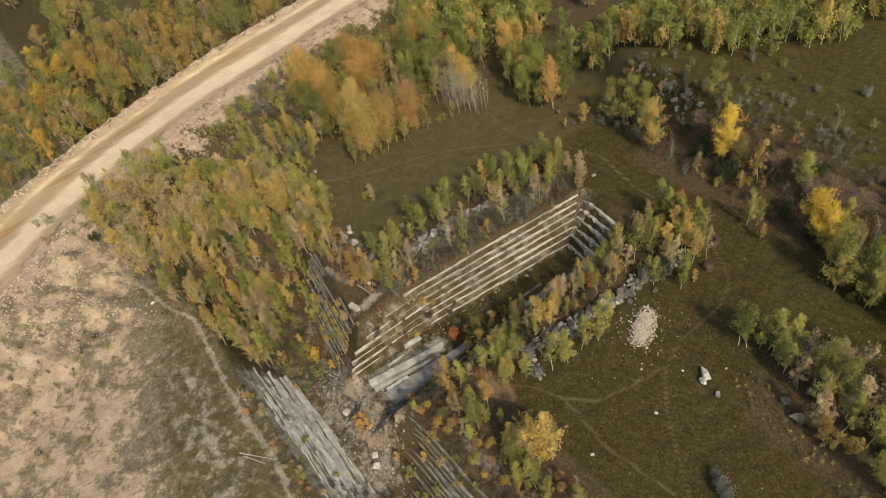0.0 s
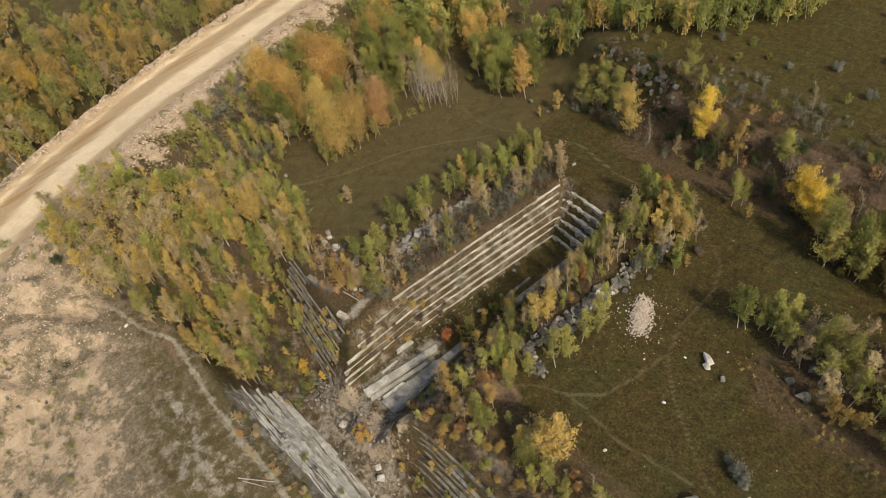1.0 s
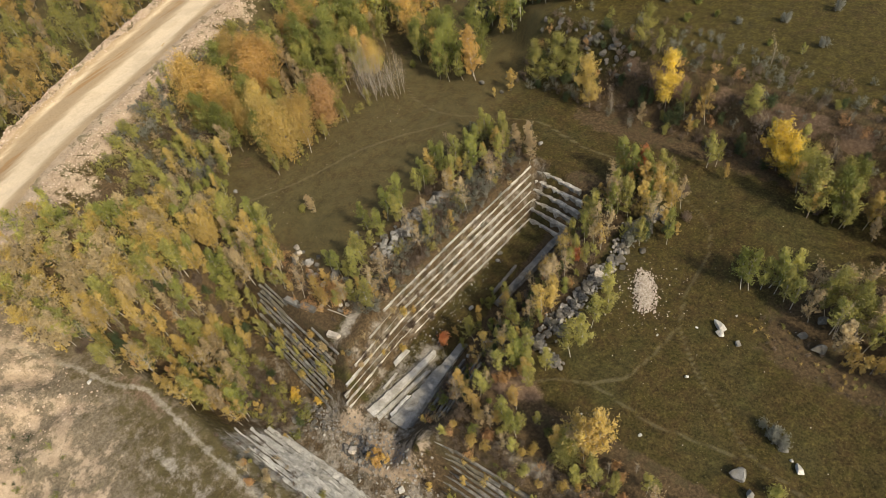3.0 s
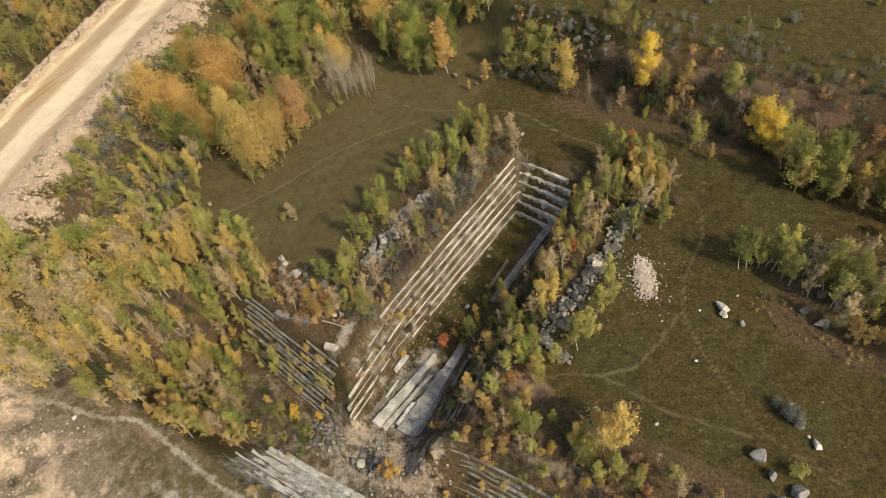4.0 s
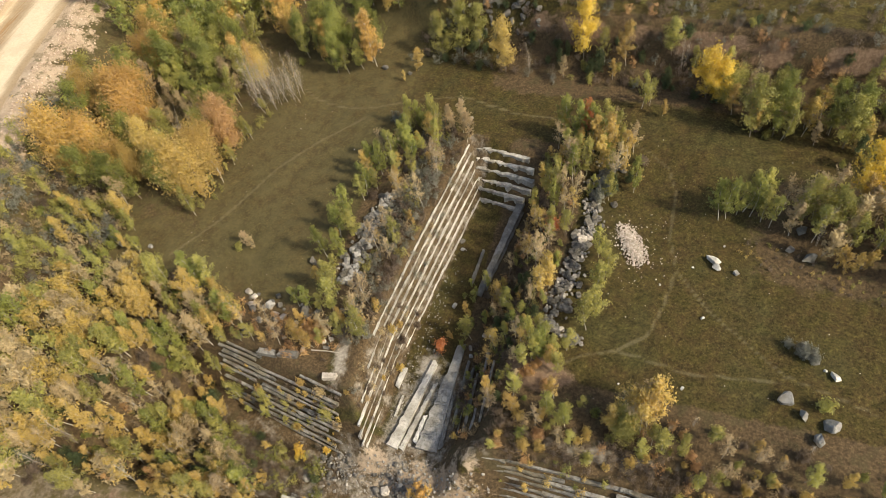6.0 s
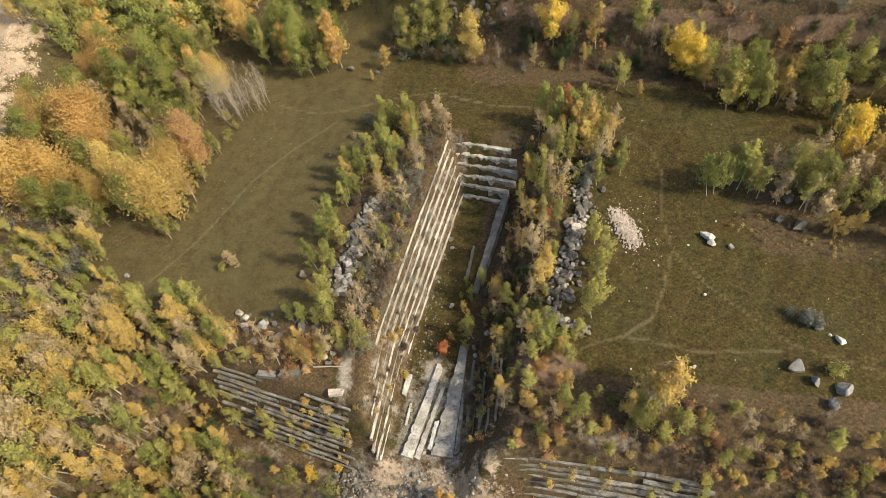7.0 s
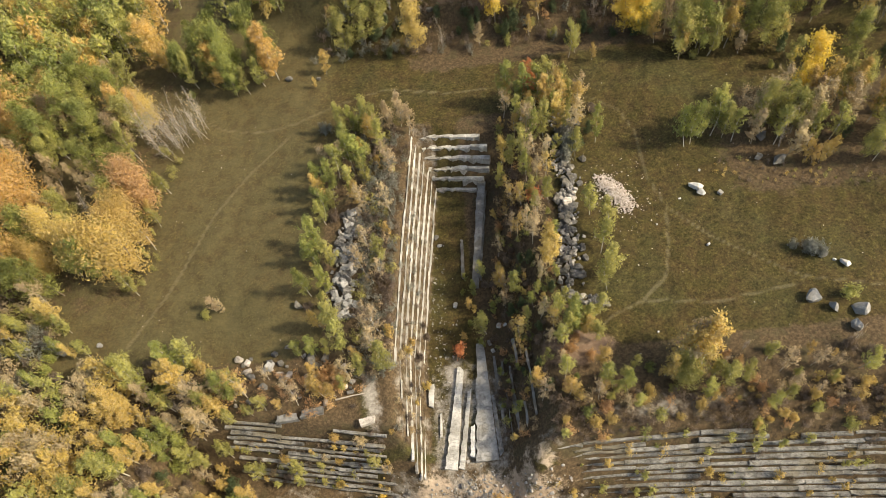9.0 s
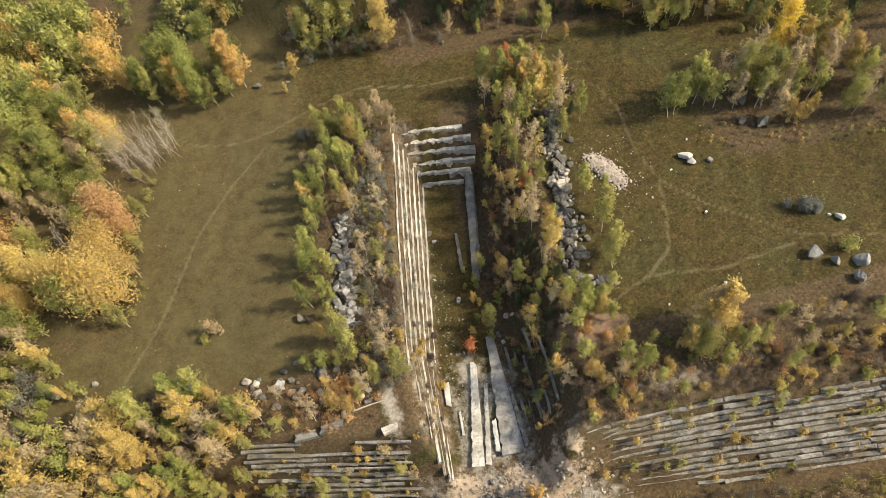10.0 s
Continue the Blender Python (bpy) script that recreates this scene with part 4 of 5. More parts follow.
def wood(poly, count, mix, seed, gap=1.2, group="", tall=(0.75, 1.2)):
    """Fills a stretch of the plan with trees. mix: (weight, form, colour) rows."""
    random.seed(seed)
    xs, ys = [p[0] for p in poly], [p[1] for p in poly]
    placed = []
    for _ in range(count * 30):
        if len(placed) >= count:
            break
        x, y = random.uniform(min(xs), max(xs)), random.uniform(min(ys), max(ys))
        if not inside(x, y, poly) or any((x - a) ** 2 + (y - b) ** 2 < gap * gap for a, b in placed):
            continue
        placed.append((x, y))
        _, form, colour = random.choices(mix, [m[0] for m in mix])[0]
        grow(form, colour, x, y, FORMS[form][1] * random.uniform(*tall), group=group)


def thicket(name, label, poly, count, mix, seed, gap, tall=(0.6, 1.2), category="wood"):
    """A far wood or a brush that nobody could count, as one object: joined trunks and crowns, a material for each colour."""
    random.seed(seed)
    shapes = {}
    for _, form, colour in mix:
        f = FORMS[form]
        shapes[form] = [tree_shape(sd, *f[1:9], 0.05, f[9], f[10]) for sd in f[0]]
    mats = [BIRCH_BARK, GREY_BARK] + [LEAVES[c] for c in dict.fromkeys(m[2] for m in mix)]
    xs, ys = [p[0] for p in poly], [p[1] for p in poly]
    verts, faces, index, total, placed = [], [], [], 0, []
    for _ in range(count * 30):
        if len(placed) >= count:
            break
        x, y = random.uniform(min(xs), max(xs)), random.uniform(min(ys), max(ys))
        if not inside(x, y, poly) or any((x - a) ** 2 + (y - b) ** 2 < gap * gap for a, b in placed):
            continue
        placed.append((x, y))
        _, form, colour = random.choices(mix, [m[0] for m in mix])[0]
        timber, leaves = random.choice(shapes[form])
        s, t = random.uniform(*tall), random.uniform(0, 6.28)
        turn = np.array([[math.cos(t), -math.sin(t), 0], [math.sin(t), math.cos(t), 0], [0, 0, 1]]) * s
        foot = np.array([x, y, float(height(x, y)) - 0.05])
        wood_slot, leaf_slot = (0 if bark_of(form) == BIRCH_BARK else 1), mats.index(LEAVES[colour])
        for v, f in [*timber, leaves]:
            v = np.asarray(v) @ turn.T + foot
            f = np.asarray(f) + total
            verts.append(v)
            faces.extend(f.tolist())
            index += [leaf_slot if f.shape[1] == 3 else wood_slot] * len(f)
            total += len(v)
    mesh = bpy.data.meshes.new(name)
    mesh.from_pydata(np.concatenate(verts), [], faces)
    for m in mats:
        mesh.materials.append(m)
    mesh.polygons.foreach_set("material_index", index)
    return tagged(new(name, mesh), label, category, kind="stuff")


def stand(form, colour, rows, group=""):
    """Single trees at known feet: x, y, height."""
    for x, y, tall in rows:
        grow(form, colour, x, y, tall, group=group)


random.seed(77)
# ---- single trees that stand out ----
G1 = "trees of the grove by the road"
stand("broad", "amber", [(-60.5, 27.2, 13.5), (-55.7, 37.4, 12.5), (-56, 29, 11), (-57, 41, 11)], G1)
stand("broad", "golden", [(-39.5, 27.5, 11.5), (-39.3, 32.5, 10), (-44, 29, 10)], G1)
stand("broad", "rust", [(-38.8, 37.6, 10)], G1)
stand("bare", "tan", [(-35.1, 46.5, 10.5), (-34.6, 47.5, 9.5), (-33.7, 48.2, 10.5), (-32.9, 48.6, 9.5), (-32.1, 49.4, 10), (-31.9, 50.4, 9), (-36.2, 45.6, 9), (-36, 47.5, 10)], "leafless birches at the meadow's edge")
stand("aspen", "green", [(-53.4, 48.4, 11.5), (-50.2, 53.6, 11), (-47, 49, 10), (-56, 54, 10.5), (-24.7, 64.4, 10), (-28.5, 62, 10), (-45, 43, 9), (-31.7, 60.5, 10.5), (-43, 66, 8), (-36.4, 61, 7)])
stand("aspen", "amber", [(-39.6, 63.6, 11), (-30, 58.4, 8)])
stand("birch", "amber", [(-21.7, 58.4, 11), (-22.8, 59.2, 9.5)])
stand("aspen", "bright yellow", [(11.7, 62.3, 11), (50.4, 42.0, 11.5)])
stand("pine", "dark green", [(14.1, 61.0, 4.4), (13.0, 60.4, 3.4), (8.2, 61.7, 3.4), (9.0, 62.6, 3.0), (24.5, 60.4, 3.2)])
stand("scrub", "rust", [(17.5, 65.4, 1.6), (21, 65.6, 1.8), (36, 63.2, 1.8), (39, 62.8, 1.6), (44, 62, 1.9), (47, 61.6, 1.7), (19.2, 62, 1.6)])
stand("aspen", "golden", [(-0.3, 60.5, 10.5)])
stand("aspen", "bright yellow", [(30.2, 58.6, 10), (31.8, 58.0, 8.5)])
stand("birch", "golden", [(18.2, 62.0, 8.5), (24.6, 53.9, 3.2), (36.6, 52.3, 7.5), (43.2, 53.2, 7), (16.5, 60.2, 4)])
stand("birch", "olive", [(15.1, 61.8, 7), (40.6, 52.2, 8), (22.6, 55.8, 5)])
stand("aspen", "green", [(39.6, 52.8, 9.5), (46.4, 54.2, 9), (49.2, 54, 9.5)])
stand("bare", "tan", [(26.2, 61.6, 7), (29, 61.5, 5)])
stand("birch", "golden", [(17.9, 45.1, 8), (20.7, 43.7, 7), (13.7, 4.9, 5.5), (13.9, 20.6, 7), (-9.3, 33.5, 5.4), (24.2, 6.1, 6)])
stand("sapling", "golden", [(-14.5, 58.4, 4.6), (-15.8, 55.6, 2.2)])
stand("aspen", "olive", [(-8.2, 63, 9.5), (-5.5, 64.2, 8), (-11, 62, 8.5), (36.6, 52, 10)])
stand("birch", "tan", [(39.6, 54.2, 7), (42, 35.7, 6.5), (49.6, 38.2, 7.5), (53.1, 36.5, 9), (-3.4, 46.2, 6.5), (-2.4, 44.6, 6), (-4.6, 45.4, 6.5)])
stand("birch", "golden", [(27.4, 7.6, 10), (26.6, 7.0, 8.5)])
stand("thin", "golden", [(28.4, 6.8, 9.5), (27.8, 6.0, 8.5), (25.9, 7.6, 8)])
stand("birch", "tan", [(28.2, 8, 8), (26.4, 6.2, 7)])
stand("broad", "olive", [(33.4, 58.2, 6.8), (25.8, 5.6, 6.5)])
stand("birch", "olive", [(21.5, 55, 7), (44.5, 35, 7.5), (18.1, 5.8, 6), (30.2, 4.6, 7), (20.1, 17.1, 7.5), (20.4, 19.5, 7), (20.2, 22, 7), (20.8, 24.6, 7.5), (-11.5, 12.9, 8), (-11.9, 15.6, 8), (19.8, 27.5, 6)])
stand("birch", "green", [(11.7, 47.5, 9), (13.5, 47, 8.5), (15.4, 46.8, 8), (19.9, 4.7, 6.5), (15.1, 12.7, 6.5), (-13.9, 32.1, 6.5), (-10.1, 39.2, 7.5), (-15.4, 20.6, 7), (-12.8, 36, 7), (-14.8, 24, 6.5), (-14.5, 27.5, 7), (-11.2, 42.5, 6)])
stand("bare", "tan", [(43.3, 40.4, 7.5), (45, 34.4, 8.5), (23.6, 70.5, 6), (44.5, 8.0, 4), (33, 8, 3.5), (30.5, 6.4, 4), (-3.2, 47.4, 6)])
stand("birch", "red", [(15.2, 48.6, 7.6)])
stand("birch", "green", [(33.6, 36.3, 7.6), (34.5, 36.8, 8.2), (37.2, 37.7, 8.4)])
stand("bare", "tan", [(-38.4, 47, 11), (-39.6, 48.3, 10.5), (-37.2, 49.2, 11)], "leafless birches at the meadow's edge")
stand("birch", "amber", [(-42.2, 50.4, 9.5), (-44, 52.8, 9), (-41, 52, 8.5)])
stand("shrub", "red", [(13.1, 31, 2.4), (1.9, 13.7, 2.2)])
stand("sapling", "golden", [(47.3, 31.6, 4.2), (48.0, 31.2, 3.8), (48.9, 31.4, 4), (49.8, 31.9, 3.6), (50.5, 32.5, 3.5)])
stand("sapling", "amber", [(4.6, -4.4, 3.4), (5.4, -5.0, 3.0), (4.9, -5.4, 2.8), (5.8, -4.3, 2.8), (4.0, -5.0, 2.6)])
stand("birch", "olive", [(36.3, 38.3, 7.5), (35.6, 37.6, 6.5), (38.6, 37.2, 7), (39.6, 36.4, 6.5), (46.5, 38, 8), (43.5, 37, 7.5), (51, 34.5, 7.5), (48.3, 34.2, 7), (55.5, 33.5, 8), (57.5, 31, 7.5), (38, 40, 7)])
stand("birch", "tan", [(44.6, 38.6, 8), (47.6, 36, 8.5), (50.4, 36.8, 8.5), (45.6, 33.2, 6.5)])
stand("birch", "golden", [(51.6, 39, 9), (53.8, 38.2, 9.5), (56.5, 36.5, 8), (49, 39.6, 8)])
stand("thin", "tan", [(42.5, 38.5, 7.5), (46, 41, 8), (55, 30.5, 7), (58.5, 33.5, 7.5), (40.7, 38.6, 7)])
stand("shrub", "olive", [(-28.6, 19.4, 1.3), (46.0, 12.9, 2)])
stand("sapling", "tan", [(-27.2, 20.4, 3.4), (-26.5, 20.0, 2.8)])
stand("shrub", "silver-grey", [(44.0, 18.8, 2.1), (44.7, 18.6, 1.6)])
stand("shrub", "grey-green", [(43.6, 19.3, 1.6), (42.2, 20.2, 1.2)])
stand("shrub", "grey-green", [(18.8, 38.5, 2.6), (18.4, 36.5, 2.4), (19.2, 40.3, 2.4), (-31.5, 12.2, 2.6), (-30.3, 13.0, 2.2)])

stand("shrub", "rust", [(-13, 9.5, 2.2), (-12, 8.6, 2), (-14, 8.4, 1.8), (-12.6, 10.6, 1.6), (-11.5, 9.8, 1.8)])
stand("sapling", "bright yellow", [(-12.1, -3.2, 3.4), (-11.4, -3.6, 3), (-8.8, -2.2, 2.6)])
wood([(5.5, 2), (9.5, 2), (10, 14), (6.5, 14)], 13, [(2, "sapling", "green"), (1, "sapling", "golden"), (2, "shrub", "brown"), (1, "shrub", "rust"), (1, "pine", "dark green")], 82, 1.1, "", (0.4, 0.8))

# ---- the young birch wood south-west of the cut ----
YOUNG = [(4, "birch", "olive"), (5, "birch", "golden"), (2.5, "birch", "tan"), (1.5, "birch", "green"), (1.5, "thin", "tan"), (2, "thin", "golden"), (0.8, "bare", "tan"), (1.5, "sapling", "golden"), (1.5, "shrub", "green"), (1, "shrub", "brown"), (1.8, "pine", "dark green"), (0.5, "sapling", "rust")]
wood([(-41, -17.6), (-36, -16.8), (-30, -15.6), (-25, -13.4), (-19, -14), (-12, -10.8), (-18, -7.5), (-28, -10), (-40, -13)], 48, YOUNG, 1, 1.25, "birches of the young wood", (0.6, 1.15))
thicket("inner_young_wood", "young birch wood in golden, tan and olive leaf with dark undergrowth", [(-40, -13), (-28, -10), (-18, -7.5), (-22, -4), (-29, 4), (-22, 8), (-28, 12.5), (-36, 13)], 138, YOUNG, 102, 1.25, (0.6, 1.15))
thicket("young_wood", "dense young birch wood in yellow and olive leaf below the road", [(-58, -17), (-50, -21), (-41, -17.6), (-36, 13), (-42, 14), (-50, 8), (-59, -3)], 140, [(2.2, "far", "olive"), (4.5, "far", "golden"), (4, "far", "tan"), (0.8, "far", "green"), (1.5, "thin", "golden"), (1.5, "shrub", "dark green"), (1, "scrub", "brown")], 101, 1.3, (0.55, 0.95))
wood([(-30, 6), (-9, 5.5), (-9.5, 12), (-20, 10.5), (-26, 12)], 56, [(1, "birch", "golden"), (0.8, "birch", "olive"), (5, "scrub", "rust"), (2, "scrub", "brown"), (1, "scrub", "green"), (1.5, "thin", "tan"), (1, "scrub", "tan")], 2, 1.0, "", (0.45, 0.9))
# ---- the tall grove north-west, between meadow and road ----
GROVE = [(0.8, "broad", "amber"), (0.8, "broad", "golden"), (3, "aspen", "olive"), (3, "aspen", "green"), (1, "aspen", "golden"), (2, "birch", "olive"), (2.5, "birch", "tan"), (1.5, "aspen", "tan"), (1, "bare", "tan"), (2, "shrub", "olive")]
wood([(-37, 46), (-41, 39), (-39.5, 30), (-42, 25), (-47, 22), (-58, 24), (-66, 40), (-66, 58), (-45, 62)], 80, GROVE, 3, 2.2, G1, (0.7, 1.1))
thicket("grove_edge_brush", "olive saplings and shrubs along the edge of the grove", [(-37, 22), (-41, 25), (-39, 36), (-36, 44), (-34, 46), (-36.5, 36), (-36, 30)], 26, [(2, "scrub", "olive"), (1, "sapling", "olive"), (2, "birch", "olive"), (1, "birch", "golden")], 31, 1.1, (0.5, 0.9), "brush")
thicket("embankment_wood", "low olive birches and brown shrubs below the road embankment", [(-47, 21), (-42, 15.5), (-50, 9), (-59, 8), (-62, 22)], 48, [(3, "birch", "olive"), (3, "shrub", "brown"), (2, "shrub", "green"), (1, "birch", "green"), (1, "birch", "golden"), (1, "thin", "tan")], 4, 1.4, (0.5, 0.9))
wood([(-21, 58), (-26, 55.5), (-36, 57), (-42, 66), (-24, 67)], 20, [(3, "aspen", "green"), (2, "birch", "olive"), (1, "birch", "golden"), (2, "shrub", "green")], 5, 1.8, "", (0.65, 1.0))
# ---- the strip between meadow and main cut ----
STRIP = [(4, "birch", "green"), (3, "birch", "olive"), (1, "birch", "golden"), (2, "shrub", "brown"), (2, "shrub", "grey-green"), (1, "thin", "tan"), (1, "sapling", "golden")]
wood([(-16.5, 12), (-13, 12), (-12.5, 31), (-7, 38), (-6, 46), (-14, 47), (-15, 30)], 38, STRIP, 6, 1.2, "birches along the cut", (0.5, 0.95))
thicket("brush", "grey-brown leafless brush along the top of the benches", [(-9.8, 9), (-5.8, 9), (-4.8, 30), (-4.4, 45), (-8.5, 48)], 190, [(1.5, "scrub", "brown"), (3.5, "scrub", "grey-green"), (0.8, "scrub", "tan"), (0.8, "scrub", "olive"), (0.3, "sapling", "golden")], 7, 0.7, (0.6, 1.1), "brush")
wood([(-9.8, 9), (-5.8, 9), (-4.8, 30), (-4.4, 45), (-8.5, 48)], 16, [(2, "thin", "tan"), (1, "birch", "olive")], 72, 1.5, "", (0.6, 1.0))
wood([(-5.2, 2), (-2.6, 2), (-2.0, 20), (-4.6, 20)], 16, [(2, "shrub", "golden"), (3, "shrub", "tan"), (3, "shrub", "brown")], 71, 0.9, "", (0.3, 0.7))
thicket("bench_brush", "dry brown brush growing between the benches", [(-5.6, 2), (-3.4, 2), (-2.4, 28), (-2.2, 44), (-3.4, 44), (-5.0, 28)], 90, [(3, "scrub", "brown"), (1, "scrub", "tan"), (1.5, "scrub", "grey-green")], 73, 0.6, (0.2, 0.6), "brush")
# ---- the overgrown east side of the cut ----
CUT = [(2.5, "birch", "olive"), (1.5, "birch", "green"), (2, "birch", "golden"), (2.5, "thin", "tan"), (1, "thin", "golden"), (2, "sapling", "golden"), (1.5, "sapling", "olive"), (2, "shrub", "brown"), (1.5, "pine", "dark green"), (0.6, "shrub", "rust")]
wood([(10, 4), (13.5, 6), (14.2, 18), (15.8, 36), (8.5, 38), (7.5, 24), (8.5, 15)], 78, CUT, 8, 1.05, "birches on the overgrown slope", (0.45, 0.85))
wood([(9, 37), (17, 36), (22.5, 38), (24, 44), (20, 50), (9, 48)], 46, CUT, 9, 1.2, "birches on the overgrown slope", (0.6, 1.05))
wood([(1.5, 15), (6, 14), (7, 24), (3, 26)], 16, [(2, "sapling", "green"), (2, "sapling", "golden"), (2, "shrub", "brown"), (1, "birch", "olive")], 81, 1.0, "", (0.5, 0.9))
wood([(13, 8), (17, 9), (19, 14.5), (14, 17)], 14, [(3, "birch", "olive"), (1, "birch", "golden"), (2, "shrub", "rust")], 10, 1.0, "", (0.6, 0.9))
thicket("slope_brush", "brown and rust brush on the shaded slope of the cut", [(6.5, 2), (10, 2), (14, 8), (14.5, 20), (15.5, 36), (9, 38), (7, 24), (6.2, 14)], 150, [(4, "scrub", "brown"), (1, "scrub", "rust"), (1.2, "scrub", "olive"), (0.8, "scrub", "tan"), (0.6, "scrub", "green")], 83, 0.9, (0.35, 0.85), "brush")
# ---- the north rim and the benches of the cross cut ----
RIM = [(2.5, "birch", "olive"), (1, "birch", "golden"), (2, "sapling", "golden"), (3, "shrub", "brown"), (2, "shrub", "golden"), (1, "thin", "tan"), (1.5, "shrub", "rust"), (1, "shrub", "green")]
wood([(11, 2.5), (14, 8), (36, 7.5), (58, 6), (60, 0), (22, 2)], 85, RIM, 11, 1.1, "", (0.45, 0.85))
thicket("bench_saplings", "small yellow and brown growth on the stone benches", [(10, -4), (30, -8), (58, -9), (58, -1), (12, 1)], 130, [(2.5, "sapling", "golden"), (1.5, "scrub", "golden"), (3, "scrub", "brown"), (2, "sapling", "olive"), (1, "scrub", "green")], 12, 0.85, (0.25, 0.85), "brush")
wood([(-28, 5), (-6, 3), (-7, -1), (-22, 0)], 32, [(1, "shrub", "golden"), (1, "sapling", "golden"), (1.5, "birch", "olive"), (3, "shrub", "brown"), (1.5, "sapling", "olive"), (1, "shrub", "tan")], 121, 1.0, "", (0.3, 0.8))
thicket("ledge_brush", "thin brown and golden brush on the dark benches", [(-27, 4.5), (-7, 2.5), (-7, -1.5), (-24, 1)], 60, [(3, "scrub", "brown"), (1, "scrub", "golden"), (1.2, "scrub", "olive"), (0.8, "sapling", "golden")], 123, 0.9, (0.2, 0.6), "brush")
thicket("cross_cut_bushes", "olive, brown and green bushes on the floor of the cross cut", [(-26, -1), (-8, -4), (-7, -8.5), (-20, -9)], 80, [(1.6, "scrub", "green"), (0.7, "sapling", "golden"), (2.5, "scrub", "olive"), (0.6, "shrub", "dark green"), (3, "scrub", "brown")], 13, 0.9, (0.4, 1.0), "bushes")
thicket("rim_brush", "brown, rust and yellow brush on the rim of the cross cut", [(11, 0), (22, 0.3), (58, -2), (58, 3), (12, 4.5)], 150, [(4, "scrub", "brown"), (1.5, "scrub", "tan"), (1, "shrub", "golden"), (1, "scrub", "rust"), (0.7, "shrub", "olive")], 122, 0.9, (0.35, 0.9), "brush")
thicket("pit_brush", "dry brown and olive brush on the floor of the cross cut", [(14, -7), (58, -12), (58, -20), (12, -12)], 250, [(3, "scrub", "brown"), (1, "scrub", "tan"), (2.5, "scrub", "olive"), (1, "scrub", "grey-green")], 131, 0.8, (0.35, 0.9), "brush")
wood([(-14, -14), (22, -14.5), (24, -19), (2, -18)], 30, [(2, "shrub", "brown"), (2, "shrub", "tan"), (1, "shrub", "rust"), (1, "thin", "tan")], 132, 1.2, "", (0.3, 0.7))
thicket("south_wall_brush", "thin brown and olive brush on the southern benches", [(-11, -15.2), (26, -16.5), (28, -13), (14, -11.5), (-9, -11.5)], 75, [(2, "scrub", "brown"), (1, "scrub", "tan"), (1, "scrub", "grey-green"), (1, "shrub", "olive")], 133, 0.9, (0.25, 0.6), "brush")
# ---- the eastern wood ----
EAST = [(2.5, "aspen", "olive"), (2.5, "birch", "olive"), (2, "birch", "golden"), (1.5, "aspen", "green"), (2, "birch", "tan"), (1, "bare", "tan"), (1.5, "shrub", "olive"), (1, "shrub", "brown"), (1, "pine", "dark green")]
wood([(41, 35.5), (48, 31), (56, 28), (78, 30), (78, 56), (46, 58), (48, 46)], 62, EAST, 14, 1.9, "trees of the eastern wood", (0.6, 1.0))
wood([(33, 54), (46, 50), (48, 58), (36, 60)], 16, EAST, 141, 1.8, "trees of the eastern wood", (0.6, 1.0))
thicket("wood_edge_scrub", "low yellow and brown seedlings along the edge of the eastern wood", [(36, 31.5), (42, 29), (48, 28), (58, 26.5), (58, 29), (48, 30.5), (42, 33), (37, 34)], 60, [(2, "scrub", "golden"), (3, "scrub", "brown"), (1, "scrub", "olive")], 142, 0.8, (0.15, 0.4), "brush")
# ---- foot of the bank and the bank itself ----
wood([(-18, 58), (2, 58.5), (20, 57.5), (34, 56.5), (60, 55), (60, 64), (40, 66), (-14, 68)], 32, [(1.3, "birch", "olive"), (0.9, "aspen", "olive"), (0.5, "shrub", "brown"), (0.5, "shrub", "dark green"), (0.5, "birch", "tan"), (0.9, "scrub", "grey-green"), (0.3, "scrub", "rust"), (0.9, "bare", "tan"), (1, "shrub", "olive")], 15, 1.4, "", (0.55, 0.95))
thicket("bank_brush", "grey and brown brush along the edge of the bank", [(-14, 68), (8, 69), (40, 66), (62, 64), (62, 69), (10, 74), (-10, 74)], 75, [(2.5, "scrub", "brown"), (3, "scrub", "grey-green"), (0.5, "scrub", "rust"), (1, "scrub", "olive")], 151, 1.1, (0.4, 0.9), "brush")
wood([(0, 76), (60, 72), (70, 90), (20, 100)], 24, [(2, "shrub", "silver-grey"), (1, "shrub", "green"), (1, "sapling", "olive")], 152, 3.0, "", (0.5, 0.9))
thicket("bank_face_brush", "dark brown and grey brush along the broken face of the bank", [(-14, 64), (8, 63.5), (34, 60.5), (62, 56), (62, 62), (36, 66), (10, 70), (-12, 70)], 120, [(3, "scrub", "brown"), (2, "scrub", "grey-green"), (0.8, "shrub", "dark green"), (0.5, "scrub", "rust")], 154, 1.1, (0.5, 1.0), "brush")
thicket("bank_foot_brush", "dark brown brush at the foot of the bank", [(-18, 60), (2, 60), (34, 58), (60, 57), (60, 62), (40, 63), (-14, 66)], 120, [(4, "scrub", "brown"), (1.5, "shrub", "dark green"), (1.5, "scrub", "grey-green"), (0.7, "scrub", "olive")], 153, 1.2, (0.5, 1.1), "brush")
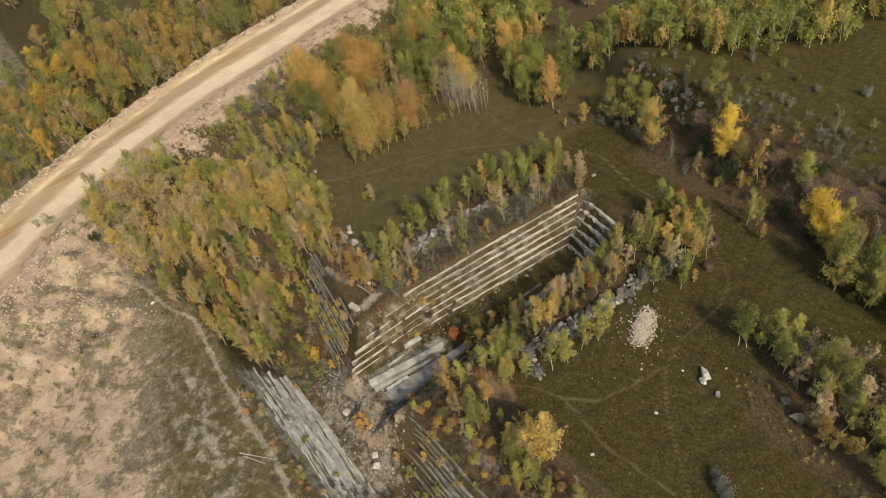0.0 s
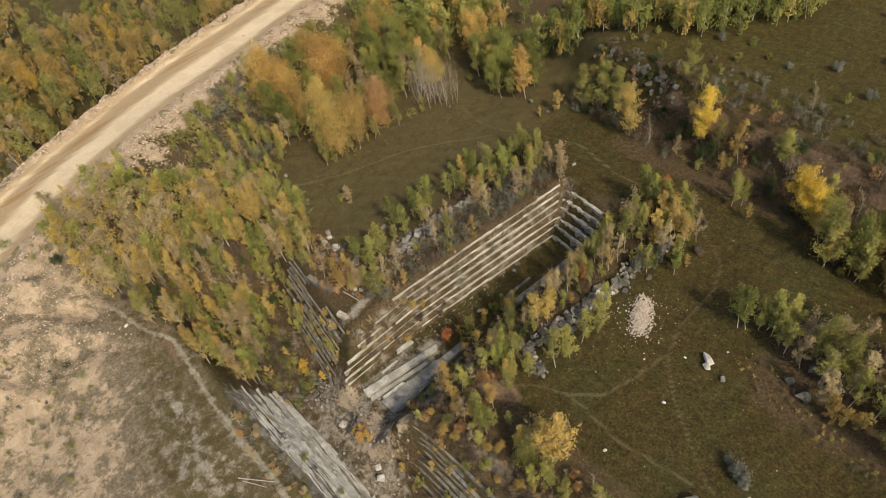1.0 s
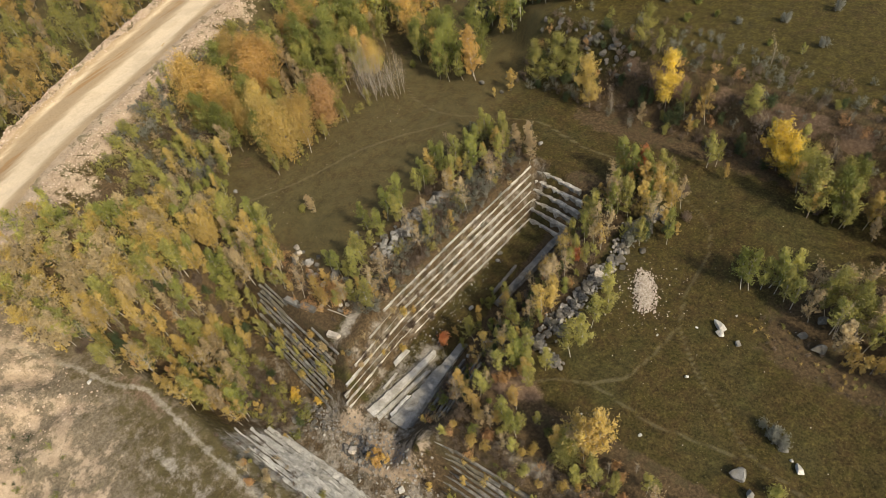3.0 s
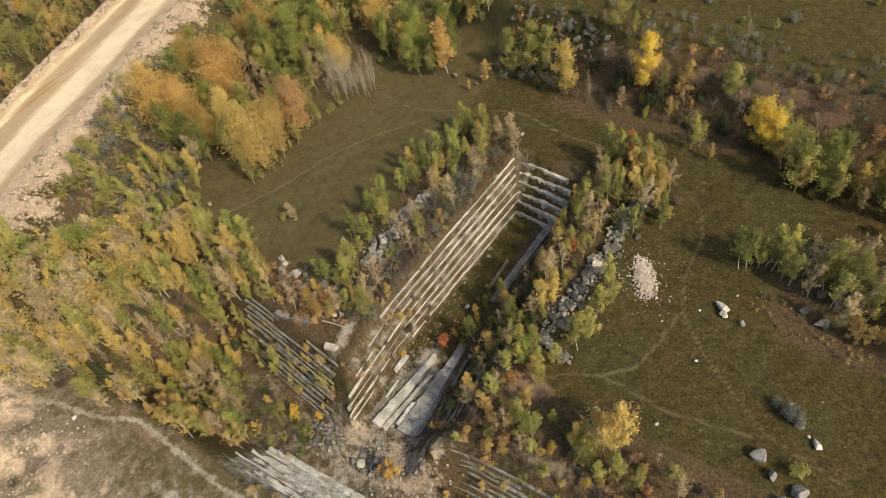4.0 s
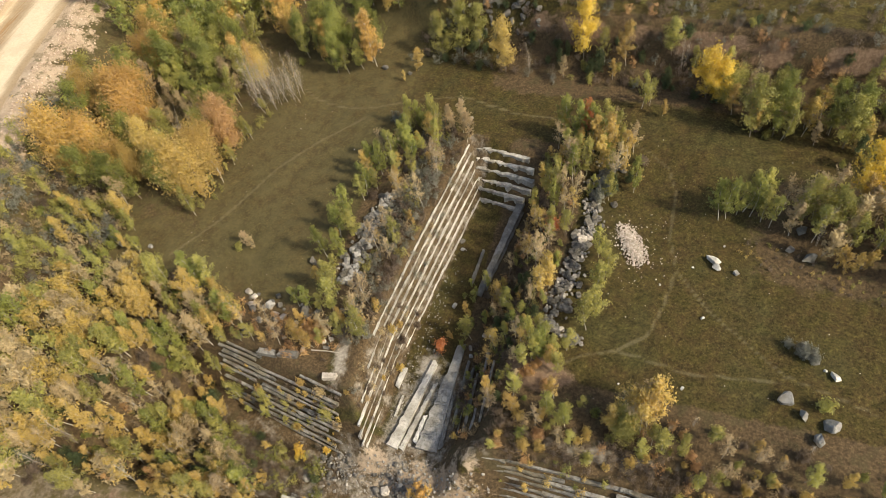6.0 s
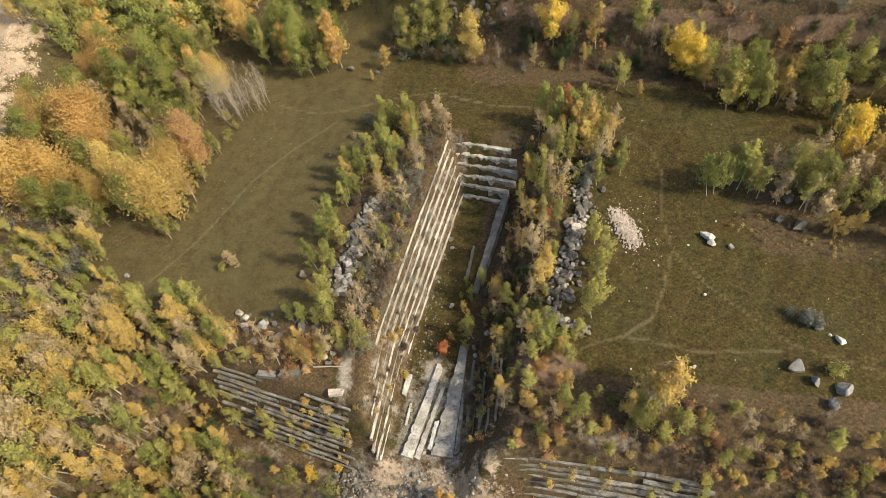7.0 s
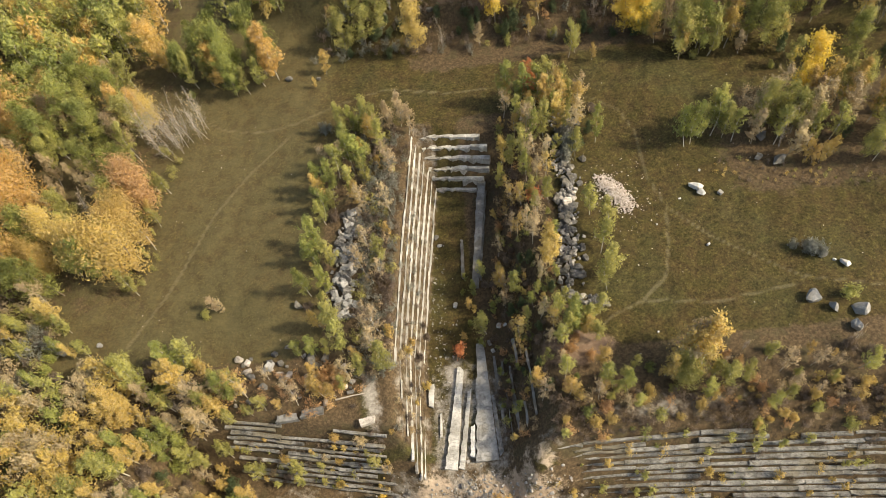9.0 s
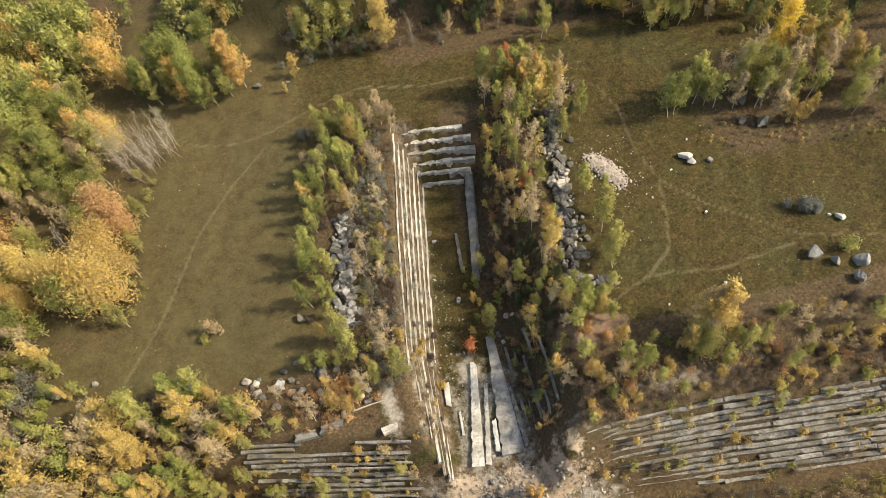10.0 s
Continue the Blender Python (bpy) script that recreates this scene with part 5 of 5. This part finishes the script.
# ---- bushes on the sand ----
wood([(-45, -38), (-34, -24), (-28, -26), (-12, -34), (-16, -44)], 46, [(3, "scrub", "green"), (1, "scrub", "grey-green"), (1, "scrub", "dark green"), (1, "scrub", "olive")], 161, 1.0, "", (0.15, 0.65))
wood([(-62, -28), (-56, -16), (-50, -22), (-54, -30)], 7, [(3, "scrub", "green"), (1, "scrub", "olive")], 162, 1.6, "", (0.5, 1.1))
thicket("embankment_scrub", "grey-brown twiggy scrub on the road embankment", [(-62, 6), (-50, 8), (-46, 20), (-57, 25), (-66, 44), (-72, 34), (-68, 16)], 210, [(2, "scrub", "brown"), (3, "scrub", "grey-green"), (3, "scrub", "olive"), (2, "scrub", "tan"), (1, "shrub", "olive")], 171, 1.1, (0.7, 1.5), "brush")
thicket("wood_floor_scrub", "brown and green undergrowth between the young birches", [(-52, -16), (-36, -13), (-18, -12.5), (-24, -2), (-30, 5), (-22, 9), (-28, 12), (-42, 13), (-52, 5)], 110, [(2, "scrub", "brown"), (2, "scrub", "green"), (1.5, "scrub", "olive"), (1, "shrub", "dark green")], 172, 1.5, (0.4, 0.9), "brush")
# ---- far woods ----
thicket("plateau_wood", "mixed green and yellow birch wood on the plateau's edge", [(-50, 72), (-22, 69.5), (-14, 72.5), (-4, 75), (0, 78), (6, 83), (11, 90), (16, 104), (40, 125), (-20, 150), (-75, 120)], 115, [(1.5, "shrub", "green"), (2.5, "far", "green"), (2, "far", "olive"), (1, "far", "golden"), (0.4, "far", "amber")], 16, 2.1)
thicket("plateau_edge_wood", "dense green and golden birch wood standing along the plateau", [(-30, 71), (-22, 69.5), (-14, 73), (-4, 76), (0, 79), (6, 84), (11, 91), (16, 104), (8, 110), (-2, 98), (-12, 88), (-28, 80)], 125, [(3.5, "far", "green"), (2, "far", "olive"), (2, "far", "golden"), (0.5, "far", "amber"), (1.5, "shrub", "green"), (1, "shrub", "dark green")], 20, 1.35, (0.6, 1.05))
thicket("roadside_wood", "dense autumn birch wood beyond the haul road", [(-72, -46), (-82, -20), (-91, 3), (-97, 25), (-102, 62), (-140, 62), (-132, -10), (-108, -46)], 360, [(4.5, "far", "olive"), (5, "far", "golden"), (0.8, "far", "bright yellow"), (1.6, "far", "green"), (1, "far", "tan"), (1, "shrub", "green"), (1.5, "shrub", "olive")], 17, 1.8, (0.5, 1.05))
thicket("hill_wood", "autumn birch wood on the slope far beyond the road", [(-132, -10), (-140, 62), (-200, 80), (-200, -20)], 45, [(4, "far", "olive"), (4, "far", "golden"), (1, "far", "green")], 18, 2.6, (0.8, 1.3))
thicket("northern_wood", "dense green aspens and birches behind the grove", [(-66, 58), (-45, 62), (-40, 69), (-48, 82), (-84, 84), (-84, 58)], 110, [(2.5, "far", "green"), (2.2, "far", "olive"), (1, "far", "amber"), (1.5, "far", "golden"), (1, "shrub", "green")], 19, 2.0, (0.7, 1.25))


# ---- tufts of long grass on the meadows ----


def grass_tufts():
    r = np.random.RandomState(300)
    k = Mat("dry_grass", 0.9)
    material = k.base(k.mix(k.island(), (0.075, 0.065, 0.026), (0.13, 0.108, 0.048)))
    x, y = r.uniform(-50, 64, 26000), r.uniform(6, 66, 26000)
    clear = ((x > 20) | (x < -17)) & (wave(x, y, 7, 60) + r.normal(0, 0.5, x.size) > 0.25)
    x, y = x[clear], y[clear]
    z = height(x, y)
    foot, verts = np.stack([x, y, z], -1), []
    for n in range(3):
        a, s = r.uniform(0, 6.28, x.size), r.uniform(0.05, 0.13, x.size)
        side = np.stack([np.cos(a), np.sin(a), 0 * a], -1) * s[:, None] * 0.55
        top = np.stack([r.normal(0, 0.6, x.size) * s, r.normal(0, 0.6, x.size) * s, s * 1.1], -1)
        verts.append(np.stack([foot - side, foot + side, foot + top], 1))
    verts = np.concatenate(verts).reshape(-1, 3)
    ob = new("grass_tufts", card_mesh("grass_tufts", verts, np.arange(len(verts)).reshape(-1, 3), material))
    tagged(ob, "tufts of long dry olive grass standing in the meadows", "grass", kind="stuff")


grass_tufts()

# ---- fallen poles ----


def fallen_pole(x0, y0, x1, y1, radius, label):
    a, b = (np.array([x, y, float(height(x, y)) + radius + 0.05]) for x, y in ((x0, y0), (x1, y1)))
    mid = (a + b) / 2 + np.array([0.1, 0.05, 0.06])
    ob = new("fallen_pole", mesh_of("fallen_pole", [tube([a, mid, b], [radius, radius * 0.8, radius * 0.45], 7)], TWIG_BARK))
    return tagged(ob, label, "log", "fallen poles by the footpath")


fallen_pole(1.2, -19.8, 5.6, -16.6, 0.09, "pale bare fallen birch pole lying on dry ground")
fallen_pole(2.0, -19.6, 5.0, -18.0, 0.08, "pale bare fallen birch pole lying on dry ground")
fallen_pole(-12.3, 7.2, -8.6, 7.6, 0.1, "bare fallen pole across the dusty clearing")
